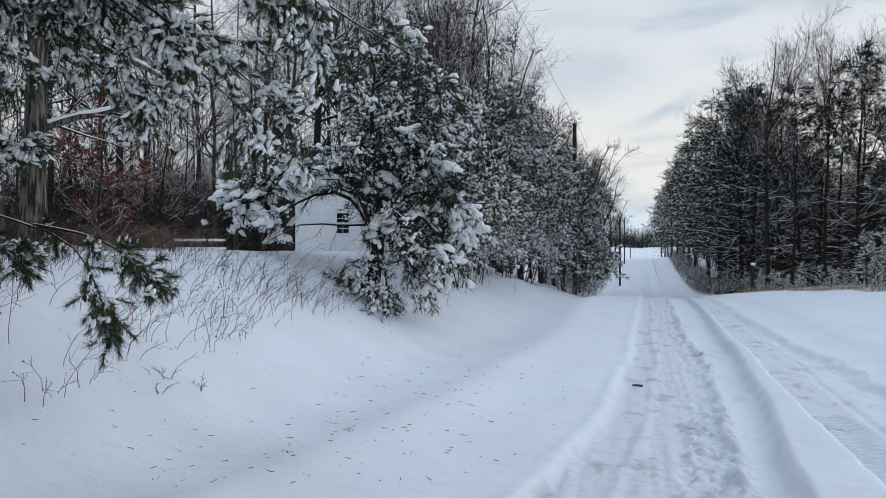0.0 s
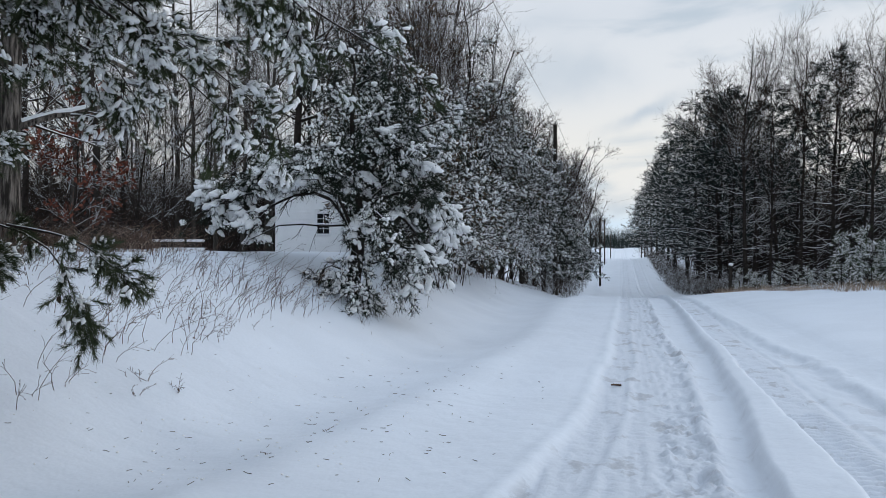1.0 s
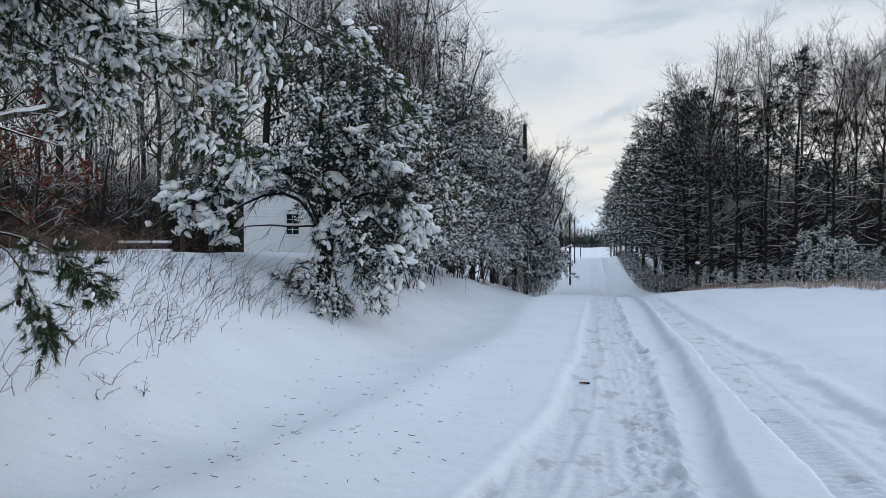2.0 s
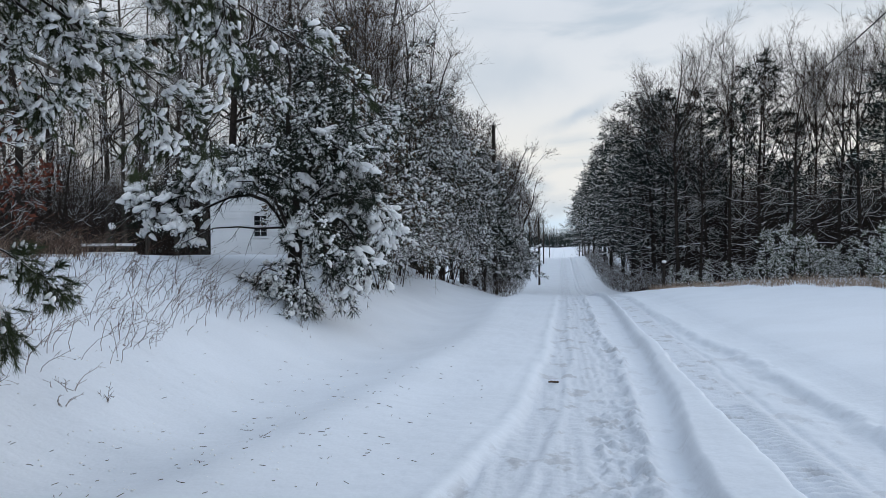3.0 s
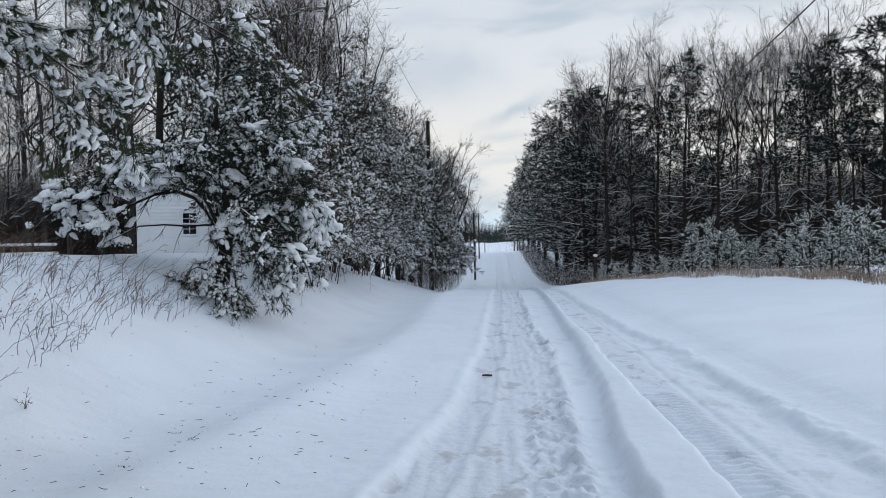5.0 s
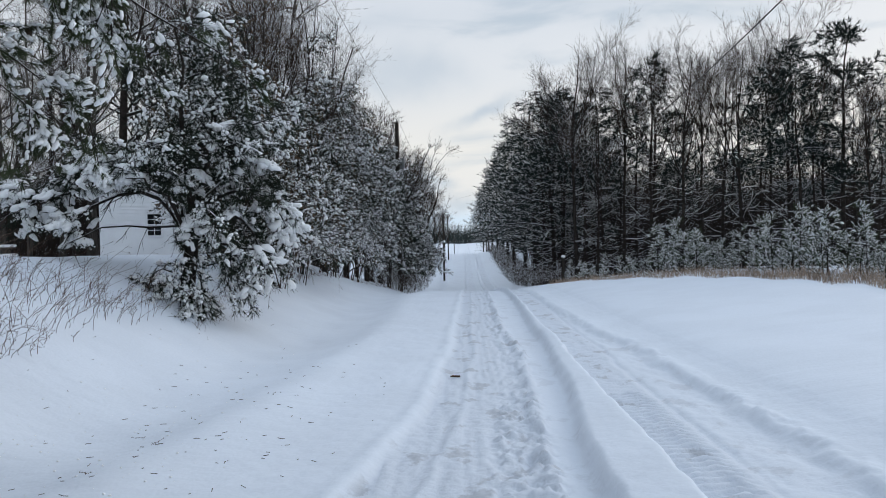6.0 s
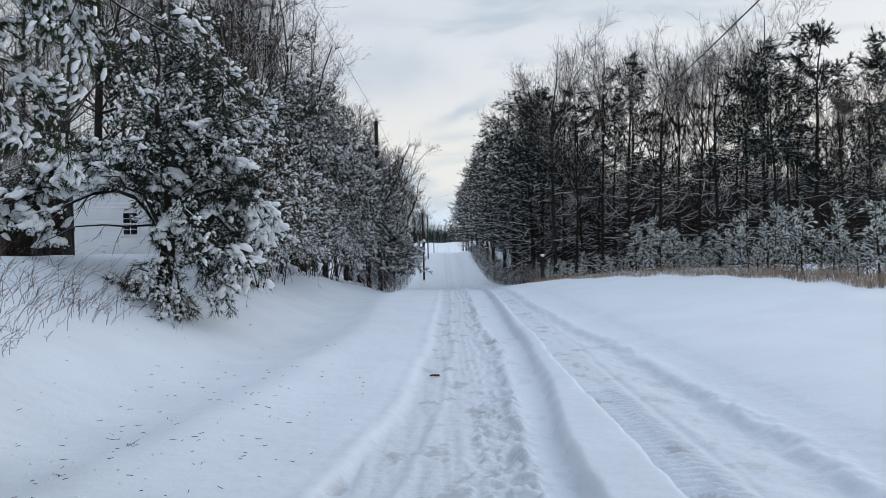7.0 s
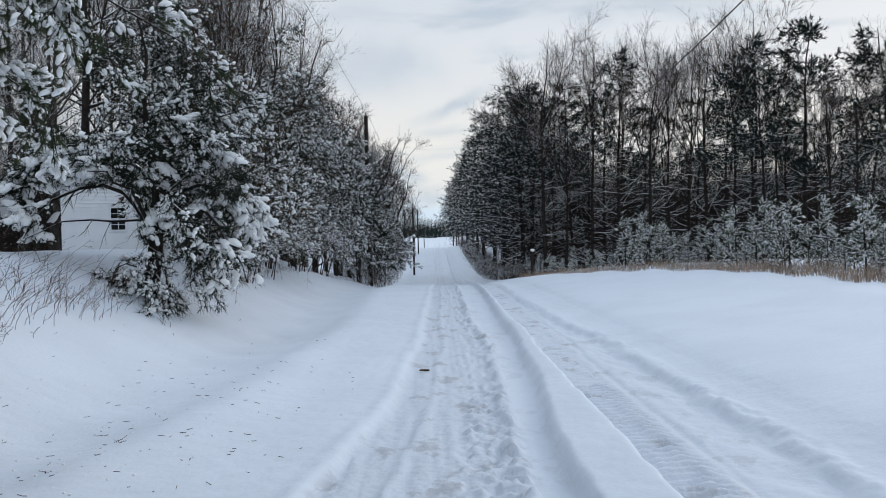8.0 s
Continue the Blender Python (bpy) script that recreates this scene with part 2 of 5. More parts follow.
class Acc:
    """Gathers batches of vertices and faces into one mesh."""

    def __init__(self):
        self.v, self.q, self.t, self.n = [], [], [], 0

    def add(self, v, quads=None, tris=None):
        v = np.asarray(v, float).reshape(-1, 3)
        if quads is not None:
            self.q.append(np.asarray(quads).reshape(-1, 4) + self.n)
        if tris is not None:
            self.t.append(np.asarray(tris).reshape(-1, 3) + self.n)
        self.v.append(v)
        self.n += len(v)

    def tubes(self, P, R, k=4):
        """P (B, S, 3) centre lines, R (B, S) radii, k sides."""
        B, S, _ = P.shape
        d = P[:, -1] - P[:, 0]
        d /= np.linalg.norm(d, axis=1, keepdims=True) + 1e-9
        ref = np.where(np.abs(d[:, 2:3]) > 0.9, [[1.0, 0, 0]], [[0, 0, 1.0]])
        u = np.cross(d, ref)
        u /= np.linalg.norm(u, axis=1, keepdims=True) + 1e-9
        w = np.cross(u, d)
        a = np.arange(k) * 2 * np.pi / k + np.pi / 2
        ring = np.cos(a)[None, :, None] * u[:, None] + np.sin(a)[None, :, None] * w[:, None]
        V = P[:, :, None] + R[:, :, None, None] * ring[:, None]
        i = np.arange(B * S * k).reshape(B, S, k)
        j = np.roll(i, -1, axis=2)
        self.add(V, quads=np.stack([i[:, :-1], j[:, :-1], j[:, 1:], i[:, 1:]], -1))

    def blades(self, C, A, m, length, width, spread, rng, droop=0.0):
        """m thin blades round each axis A at each centre C."""
        n = len(C)
        d = A[:, None] + spread * rng.normal(size=(n, m, 3))
        d[..., 2] -= droop
        d /= np.linalg.norm(d, axis=2, keepdims=True) + 1e-9
        L = np.asarray(length).reshape(-1, 1, 1) * rng.uniform(0.7, 1.2, (n, m, 1))
        side = np.cross(d, rng.normal(size=(n, m, 3)))
        side /= np.linalg.norm(side, axis=2, keepdims=True) + 1e-9
        base = C[:, None] + A[:, None] * (rng.uniform(-0.5, 0.3, (n, m, 1)) * L)
        V = np.stack([base - side * width, base + side * width, base + d * L], 2)
        self.add(V, tris=np.arange(n * m * 3).reshape(-1, 3))

    def slivers(self, C, R, least=0.004):
        """One tapered sliver along each centre line of the batch C, for twigs thinner than they can be seen."""
        n = len(C)
        d = C[:, -1] - C[:, 0]
        rng = np.random.default_rng(n)
        side = unit(np.cross(d, rng.normal(size=(n, 3)))) * np.maximum(R[:, :1], least)
        self.add(np.stack([C[:, 0] - side, C[:, 0] + side, C[:, -1]], 1), tris=np.arange(n * 3).reshape(-1, 3))

    def puffs(self, C, A, m, size, rng, slim=0.55, fan=0.35, apart=0.7, fine=1):
        """m small round lumps of snow along each shoot at C with axis A; size: their half length, one for each shoot."""
        n = len(C)
        size = np.asarray(size).reshape(-1, 1) * rng.uniform(0.55, 1.35, (n, m))
        d = unit(A[:, None] + fan * rng.normal(size=(n, m, 3)))
        b = C[:, None] + size[..., None] * (apart * rng.normal(size=(n, m, 3)) * [1, 1, 0.5] + [0, 0, 0.55]) + A[:, None] * (size * rng.uniform(-1.2, 1.2, (n, m)))[..., None]
        k = size.reshape(-1)
        self.lumps(b.reshape(-1, 3), np.stack([k, k * slim, k * slim * 0.85], 1), rng, fine, d.reshape(-1, 3))

    def lumps(self, C, S, rng, fine=1, axis=None):
        """Soft uneven lumps at C with half sizes S (n, 3), their long side along axis."""
        t, f = (OCTA, ICO1, ICO2)[fine]
        n = len(C)
        V = t[None] * (1 + 0.2 * rng.normal(size=(n, len(t), 1)).clip(-1.6, 1.6))
        V = V * np.asarray(S)[:, None]
        e1 = unit(rng.normal(size=(n, 3)) * [1, 1, 0.2] if axis is None else axis)
        e2 = unit(np.cross([[0, 0, 1.0]], e1))
        e3 = np.cross(e1, e2)
        V = V[..., :1] * e1[:, None] + V[..., 1:2] * e2[:, None] + V[..., 2:] * e3[:, None] + np.asarray(C)[:, None]
        self.add(V, tris=f[None] + np.arange(n)[:, None, None] * len(t))

    def leaves(self, C, size, rng):
        """One folded leaf (two triangles) at each C."""
        n = len(C)
        a, b = rng.normal(size=(n, 3)), rng.normal(size=(n, 3))
        a /= np.linalg.norm(a, axis=1, keepdims=True)
        b = np.cross(a, b)
        b /= np.linalg.norm(b, axis=1, keepdims=True) + 1e-9
        z = np.cross(a, b)
        s = np.asarray(size).reshape(-1, 1) * rng.uniform(0.6, 1.3, (n, 1))
        V = np.stack([C - a * s, C + b * s * 0.5 + z * s * 0.15, C + a * s, C - b * s * 0.5 + z * s * 0.15], 1)
        self.add(V, tris=(np.array([[0, 1, 2], [0, 2, 3]])[None] + 4 * np.arange(n)[:, None, None]))

    def mesh(self, name, material, smooth=True):
        V = np.concatenate(self.v) if self.v else np.zeros((0, 3))
        Q = np.concatenate(self.q) if self.q else np.zeros((0, 4), int)
        T = np.concatenate(self.t) if self.t else np.zeros((0, 3), int)
        me = bpy.data.meshes.new(name)
        me.vertices.add(len(V))
        me.vertices.foreach_set("co", V.ravel())
        me.loops.add(Q.size + T.size)
        me.loops.foreach_set("vertex_index", np.concatenate([Q.ravel(), T.ravel()]).astype(np.int32))
        me.polygons.add(len(Q) + len(T))
        starts = np.concatenate([np.arange(len(Q)) * 4, Q.size + np.arange(len(T)) * 3]).astype(np.int32)
        me.polygons.foreach_set("loop_start", starts)
        me.polygons.foreach_set("use_smooth", np.full(len(Q) + len(T), smooth))
        me.update(calc_edges=True)
        me.materials.append(material)
        return me

    def under(self, name, material, parent, label="", smooth=True):
        ob = new(name, self.mesh(name, material, smooth))
        ob.parent = parent
        return tagged(ob, label)


def ico(n):
    bm = bmesh.new()
    bmesh.ops.create_icosphere(bm, subdivisions=n, radius=1)
    v = np.array([p.co[:] for p in bm.verts])
    f = np.array([[p.index for p in q.verts] for q in bm.faces])
    bm.free()
    return v, f


ICO1, ICO2 = ico(1), ico(2)
OCTA = (np.array([(1.0, 0, 0), (-1, 0, 0), (0, 1, 0), (0, -1, 0), (0, 0, 1), (0, 0, -1)]), np.array([(0, 2, 4), (2, 1, 4), (1, 3, 4), (3, 0, 4), (2, 0, 5), (1, 2, 5), (3, 1, 5), (0, 3, 5)]))


def unit(v):
    return v / (np.linalg.norm(v, axis=-1, keepdims=True) + 1e-9)


def spawn(P, R, n, t0, t1, angle, length, up, S, rng, thin=0.6, wob=0.06, tip=0.25, whorl=0):
    """n children on every branch of the batch P: their centre lines and radii. up: how far they bend up (minus: droop)."""
    B, K, _ = P.shape
    t = np.sort(rng.uniform(t0, t1, (B, n)), axis=1)
    if whorl:
        t = t0 + (t1 - t0) * (np.floor((t - t0) / (t1 - t0) * whorl) + 0.5 + rng.normal(size=t.shape) * 0.07) / whorl
    x = t * (K - 1)
    i = np.minimum(x.astype(int), K - 2)
    fr = (x - i)[..., None]
    bi = np.arange(B)[:, None]
    pos = P[bi, i] * (1 - fr) + P[bi, i + 1] * fr
    d = unit(P[bi, i + 1] - P[bi, i])
    rad = R[bi, i] * (1 - fr[..., 0]) + R[bi, i + 1] * fr[..., 0]
    perp = unit(np.cross(d, rng.normal(size=(B, n, 3))))
    a = np.radians(angle) * rng.uniform(0.7, 1.3, (B, n, 1))
    cd = unit(d * np.cos(a) + perp * np.sin(a)).reshape(-1, 3)
    pos, rad, tt = pos.reshape(-1, 3), rad.reshape(-1), t.reshape(-1)
    L = (length(tt) if callable(length) else length) * rng.uniform(0.65, 1.25, B * n)
    s = np.linspace(0, 1, S)[None, :, None]
    bend = np.array([0, 0, 1.0])[None, None] * up * s ** 2
    jit = np.cumsum(rng.normal(size=(B * n, S, 3)) * wob, axis=1) * s
    C = pos[:, None] + L[:, None, None] * (cd[:, None] * s + bend + jit)
    r0 = np.minimum(rad * thin, L * 0.03 + 0.003)
    return C, r0[:, None] * (1 - (1 - tip) * np.linspace(0, 1, S))[None], tt


def stem(height, r0, rng, lean=(0, 0), S=9, wob=0.012, top=0.12, at=(0, 0, -0.3)):
    s = np.linspace(0, 1, S)[:, None]
    P = np.array([[at[0], at[1], at[2]]]) + s * np.array([[lean[0], lean[1], height - at[2]]])
    P = P + np.cumsum(rng.normal(size=(S, 3)) * [wob, wob, 0], axis=0) * height * s
    R = r0 * (1 - (1 - top) * s[:, 0] ** 0.9)
    R[0] *= 1.35
    return P[None], R[None]


# ======== the ground ========
def lerp(x, pts):
    return np.interp(x, [p[0] for p in pts], [p[1] for p in pts])


def smooth(a):
    a = np.clip(a, 0, 1)
    return a * a * (3 - 2 * a)


GRADE = [(-60, -0.1), (0, 0), (20, 0), (25, -0.03), (30, -0.28), (38, -0.85), (46, -1.4), (54, -1.85), (62, -2.1), (70, -2.1), (78, -1.85), (95, -1.05), (112, -0.1), (120, 0.15),
         (135, -0.1), (170, -0.95), (220, -1.6), (270, -1.9), (300, -1.4), (340, -0.5), (380, 0.5), (420, 0.9), (600, 1.5), (6000, 6)]
FOOT = [(-60, -5.0), (0, -4.9), (4.5, -4.1), (6, -3.65), (9, -3.15), (12, -2.95), (60, -2.85), (6000, -2.85)]
BANK = [(-60, 1.5), (18, 1.55), (26, 1.45), (34, 1.3), (48, 1.1), (60, 0.9), (80, 0.5), (120, 0.3), (6000, 0.3)]


def wave(x, y, k, ph=0.0):
    return (np.sin(x * k + ph + 1.3 * np.sin(y * k * 0.71 + ph * 2)) + np.sin(y * k * 0.93 + 2.1 * ph + 1.1 * np.sin(x * k * 0.57))) * 0.5


def val(x, y, seed):
    """Smooth lattice noise, -1 to 1."""
    i, j = np.floor(x).astype(int), np.floor(y).astype(int)

    def h(a, b):
        n = (a * 374761393 + b * 668265263 + seed * 974711) & 0x7FFFFFFF
        n = ((n ^ (n >> 13)) * 1274126177) & 0x7FFFFFFF
        return ((n ^ (n >> 16)) & 0xFFFF) / 32767.5 - 1

    u, v = smooth(x - i), smooth(y - j)
    return (h(i, j) * (1 - u) + h(i + 1, j) * u) * (1 - v) + (h(i, j + 1) * (1 - u) + h(i + 1, j + 1) * u) * v


def land(x, y):
    """Height of the snow without the tyre tracks."""
    x, y = np.asarray(x, float), np.asarray(y, float)
    zr = lerp(y, GRADE)
    zr = (zr + lerp(y - 1.5, GRADE) + lerp(y + 1.5, GRADE)) / 3
    foot = lerp(y, FOOT) + 0.10 * np.sin(y * 0.5)
    left = lerp(y, BANK) * smooth((foot - x) / (3.6 + 0.05 * np.clip(y, 0, 20)) + 0.03)
    # the ditch at the bank's foot, a soft windrow and the hollow between it and the tracks
    left = left - 0.12 * np.exp(-((x - foot - 0.35) / 0.85) ** 2) + 0.07 * np.exp(-((x - foot - 1.45) / 0.45) ** 2) - 0.02 * np.exp(-((x + 1.25) / 0.35) ** 2)
    left = left + 0.02 * np.clip(-8 - x, 0, 12)
    right = smooth((x - 2.75) / 0.9) * 0.13 + 0.095 * np.clip(x - 3.2, 0, 4.2) + 0.012 * np.clip(x - 7.4, 0, 40)
    soft = 0.035 * wave(x, y, 0.9, 0.4) * smooth((np.abs(x - 1) - 2.2) / 2) + 0.012 * wave(x, y, 2.7, 1.7) * smooth((np.abs(x - 0.9) - 2.1) / 1.2)
    left = left - 0.42 * np.exp(-((x + 12.8) ** 2 + (y - 18.8) ** 2) / 7.0) - 0.42 * np.exp(-((x + 14.9) ** 2 + (y - 22.5) ** 2) / 9.0)
    soft = soft + 0.014 * np.sin((x * 0.9 + y * 1.7) * 2.1 + 2.5 * val(x * 0.6, y * 0.6, 71)) * smooth((-2.0 - x) / 0.8) * smooth((x + 7.5) / 1.5)
    rise = 5.0 * smooth((np.hypot(x, y) - 300) / 900)
    return zr + left + right + soft + rise


# edges of the tracks: distance along the road, place across it
EDGE_A = [(0, -1.3), (4.5, -0.80), (5.6, -0.62), (7, -0.38), (9.5, -0.24), (13, -0.11), (21, 0.0), (60, 0.3), (400, 1.0)]
EDGE_D = [(0, 0.68), (5.4, 0.70), (7.3, 0.80), (10.2, 0.93), (14.7, 0.86), (21, 0.92), (60, 1.1), (400, 1.8)]
EDGE_E = [(0, 0.9), (4.4, 0.98), (5.3, 0.96), (6.0, 1.01), (7.8, 1.18), (10.2, 1.30), (14.6, 1.40), (20.6, 1.52), (60, 1.7), (400, 2.3)]
EDGE_F = [(0, 1.51), (7.4, 1.50), (10.6, 1.56), (21, 1.66), (60, 2.0), (400, 2.6)]
EDGE_H = [(0, 2.84), (10.4, 2.80), (13.3, 2.58), (19.3, 2.44), (25, 2.5), (60, 3.0), (400, 3.2)]


def tracks(x, y):
    """Relief of the tyre tracks, and how far the snow is packed (0 to 1)."""
    w = 0.05 * val(x * 0 + 3.3, y * 1.1, 5) + 0.02 * val(x * 0 + 1.1, y * 4, 6)
    a, d, e, f, h = (lerp(y, k) + w * 0.8 for k in (EDGE_A, EDGE_D, EDGE_E, EDGE_F, EDGE_H))
    z = np.zeros_like(x)
    pk = np.zeros_like(x)
    near = 1 - 0.6 * smooth((y - 18) / 30)
    # wide left track between a and d, its thrown-up rim outside a
    ins = smooth((x - a) / 0.13) * (1 - smooth((x - d) / 0.12))
    z -= 0.055 * ins
    z += 0.014 * np.exp(-((x - a + 0.04) / 0.08) ** 2) * (1 + 0.5 * val(x * 4, y * 2.2, 11) + 0.35 * val(x * 14, y * 11, 12))
    pk += ins * 0.75
    crumb = ins * smooth((x - (a * 0.35 + d * 0.65)) / 0.08)
    z += crumb * (0.022 * val(x * 10, y * 9, 21) + 0.030 * val(x * 22, y * 18, 22))
    z += ins * (0.006 * val(x * 16, y * 6, 23) + 0.009 * val(x * 22, y * 0.9, 25) + 0.006 * val(x * 40, y * 40, 24))
    z += 0.02 * ins * np.exp(-((x - (a * 0.62 + d * 0.38)) / 0.05) ** 2)
    # low crumbly rim at d, trough up to e, then the steep face of the high ridge from e to f
    z += 0.05 * np.exp(-((x - d) / 0.075) ** 2) * (1 + 0.7 * val(x * 7, y * 6, 31) + 0.5 * val(x * 19, y * 15, 32)) * near
    tr = smooth((x - d) / 0.1) * (1 - smooth((x - e) / 0.1))
    z -= 0.055 * tr
    pk += tr * 0.25
    ridge = (0.72 * smooth((x - e + 0.02) / (0.10 + 0.03 * val(x * 0, y * 1.7, 8))) + 0.28 * smooth((x - e) / (f - e + 0.01))) * (1 - smooth((x - f + 0.05) / 0.11))
    z += 0.14 * ridge * near
    # right track between f and h, tread marks across it, dirty edge at h
    rt = smooth((x - f) / 0.1) * (1 - smooth((x - h + 0.20 + 0.08 * val(x * 5, y * 3, 52)) / 0.24))
    z -= 0.085 * rt
    lane = rt * (1 - smooth((x - f - 0.62) / 0.08))
    pk += rt * 0.35 + lane * 0.45
    tread = np.exp(-((x - f - 0.42) / 0.12) ** 2) + 0.8 * np.exp(-((x - f - 0.20) / 0.08) ** 2)
    z += rt * tread * 0.03 * np.sin(y * 52 + 9 * np.abs(x - f - 0.42)) * smooth((15 - y) / 5)
    z += rt * (0.010 * val(x * 11, y * 5, 41) + 0.004 * val(x * 36, y * 36, 42))
    z -= 0.022 * rt * np.exp(-((x - f - 0.66) / 0.04) ** 2)
    rim = np.exp(-((x - h) / 0.10) ** 2)
    z += rim * (0.012 + 0.014 * val(x * 6, y * 5, 51) + 0.014 * val(x * 17, y * 15, 53))
    fade = smooth((420 - y) / 150)
    return z * fade, np.clip(pk, 0, 1) * fade * (1 - 0.65 * smooth((y - 20) / 20))


def grid_axis(spans):
    out = []
    for lo, hi, n in spans:
        out += list(np.linspace(lo, hi, n, endpoint=False))
    return np.array(out + [spans[-1][1]])


def ground():
    gx = grid_axis([(-6000, -600, 6), (-600, -80, 10), (-80, -15, 24), (-15, -5, 44), (-5, -1.6, 50), (-1.6, 3.4, 185), (3.4, 15, 36), (15, 80, 20), (80, 600, 10), (600, 6000, 6)])
    gy = grid_axis([(-6000, -300, 6), (-300, -20, 8), (-20, 3.5, 14), (3.5, 8, 180), (8, 16, 105), (16, 30, 70), (30, 80, 60), (80, 420, 50), (420, 1500, 10), (1500, 6000, 6)])
    X, Y = np.meshgrid(gx, gy)
    Z = land(X, Y)
    dz, pk = tracks(X, Y)
    Z = Z + dz
    Z = Z + 0.0035 * val(X * 9, Y * 9, 61) + 0.002 * val(X * 23, Y * 23, 62)
    n, m = X.shape
    i = np.arange(n * m).reshape(n, m)
    acc = Acc()
    acc.add(np.stack([X, Y, Z], -1), quads=np.stack([i[:-1, :-1], i[:-1, 1:], i[1:, 1:], i[1:, :-1]], -1))
    me = acc.mesh("ground", M_GROUND)
    at = me.attributes.new("packed", "FLOAT", "POINT")
    at.data.foreach_set("value", pk.ravel().astype(np.float32))
    tagged(new("ground", me), "snow-covered ground and road with packed tyre tracks and a soft bank", "snowy ground", kind="structure")


ground()


def height(x, y):
    return float(land(x, y) + tracks(np.array([float(x)]), np.array([float(y)]))[0][0])


def spot(bearing, dist):
    """A place on the plan: degrees left of the road's direction, metres from the origin."""
    return -dist * math.sin(radians(bearing)), dist * math.cos(radians(bearing))


# ======== trees ========
def bare_tree(name, h, r0, seed, n=(24, 6, 5), first=0.4, angle=45, up=0.45, reach=0.26, bark=M_BARKG, twig=M_TWIG, label="", k=6, sides=3, lean=(0, 0), group="", leaves=None, leafn=0):
    """A leafless tree: trunk and limbs, and a crown of branches and twigs."""
    rng = np.random.default_rng(seed)
    ob = empty(name)
    P, R = stem(h, r0, rng, lean)
    tr, cr = Acc(), Acc()
    tr.tubes(P, R, k + 2)
    L1 = lambda t: h * reach * (1.15 - t * 0.85)
    C1, R1, _ = spawn(P, R, n[0], first, 0.99, angle, L1, up, 6, rng, 0.6, 0.05)
    tr.tubes(C1, R1, 4)
    C2, R2, _ = spawn(C1, R1, n[1], 0.15, 1.0, 42, h * reach * 0.40, 0.25, 3, rng, 0.65, 0.08)
    cr.tubes(C2, np.maximum(R2, 0.006), sides)
    C3, R3, _ = spawn(C2, R2, n[2], 0.15, 1.0, 42, h * reach * 0.2, 0.2, 3, rng, 0.65, 0.08)
    cr.slivers(C3[:, :2], R3, 0.008)
    cr.slivers(C3[:, 1:], R3[:, 1:], 0.006)
    C4, R4, _ = spawn(C3, R3, 2, 0.2, 1.0, 42, h * reach * 0.1, 0.15, 2, rng, 0.65, 0.06)
    cr.slivers(C4, R4, 0.005)
    T2, Q2, _ = spawn(P, R, 8, 0.9, 1.0, 28, h * 0.06, 0.3, 4, rng, 0.6, 0.05)
    cr.tubes(T2, np.maximum(Q2, 0.006), sides)
    T3, Q3, _ = spawn(T2, Q2, 8, 0.2, 1.0, 35, h * 0.025, 0.2, 2, rng, 0.6, 0.05)
    cr.slivers(T3, Q3, 0.006)
    tr.under("trunk", bark, ob)
    cr.under("crown", twig, ob)
    if leaves is not None:
        lv = Acc()
        c = C3.reshape(-1, 3)
        lv.leaves(c[rng.integers(0, len(c), leafn)] + rng.normal(size=(leafn, 3)) * 0.05, 0.06, rng)
        lv.under("foliage", leaves, ob, "withered leaves still hanging")
    return tagged(ob, label, "tree", group)


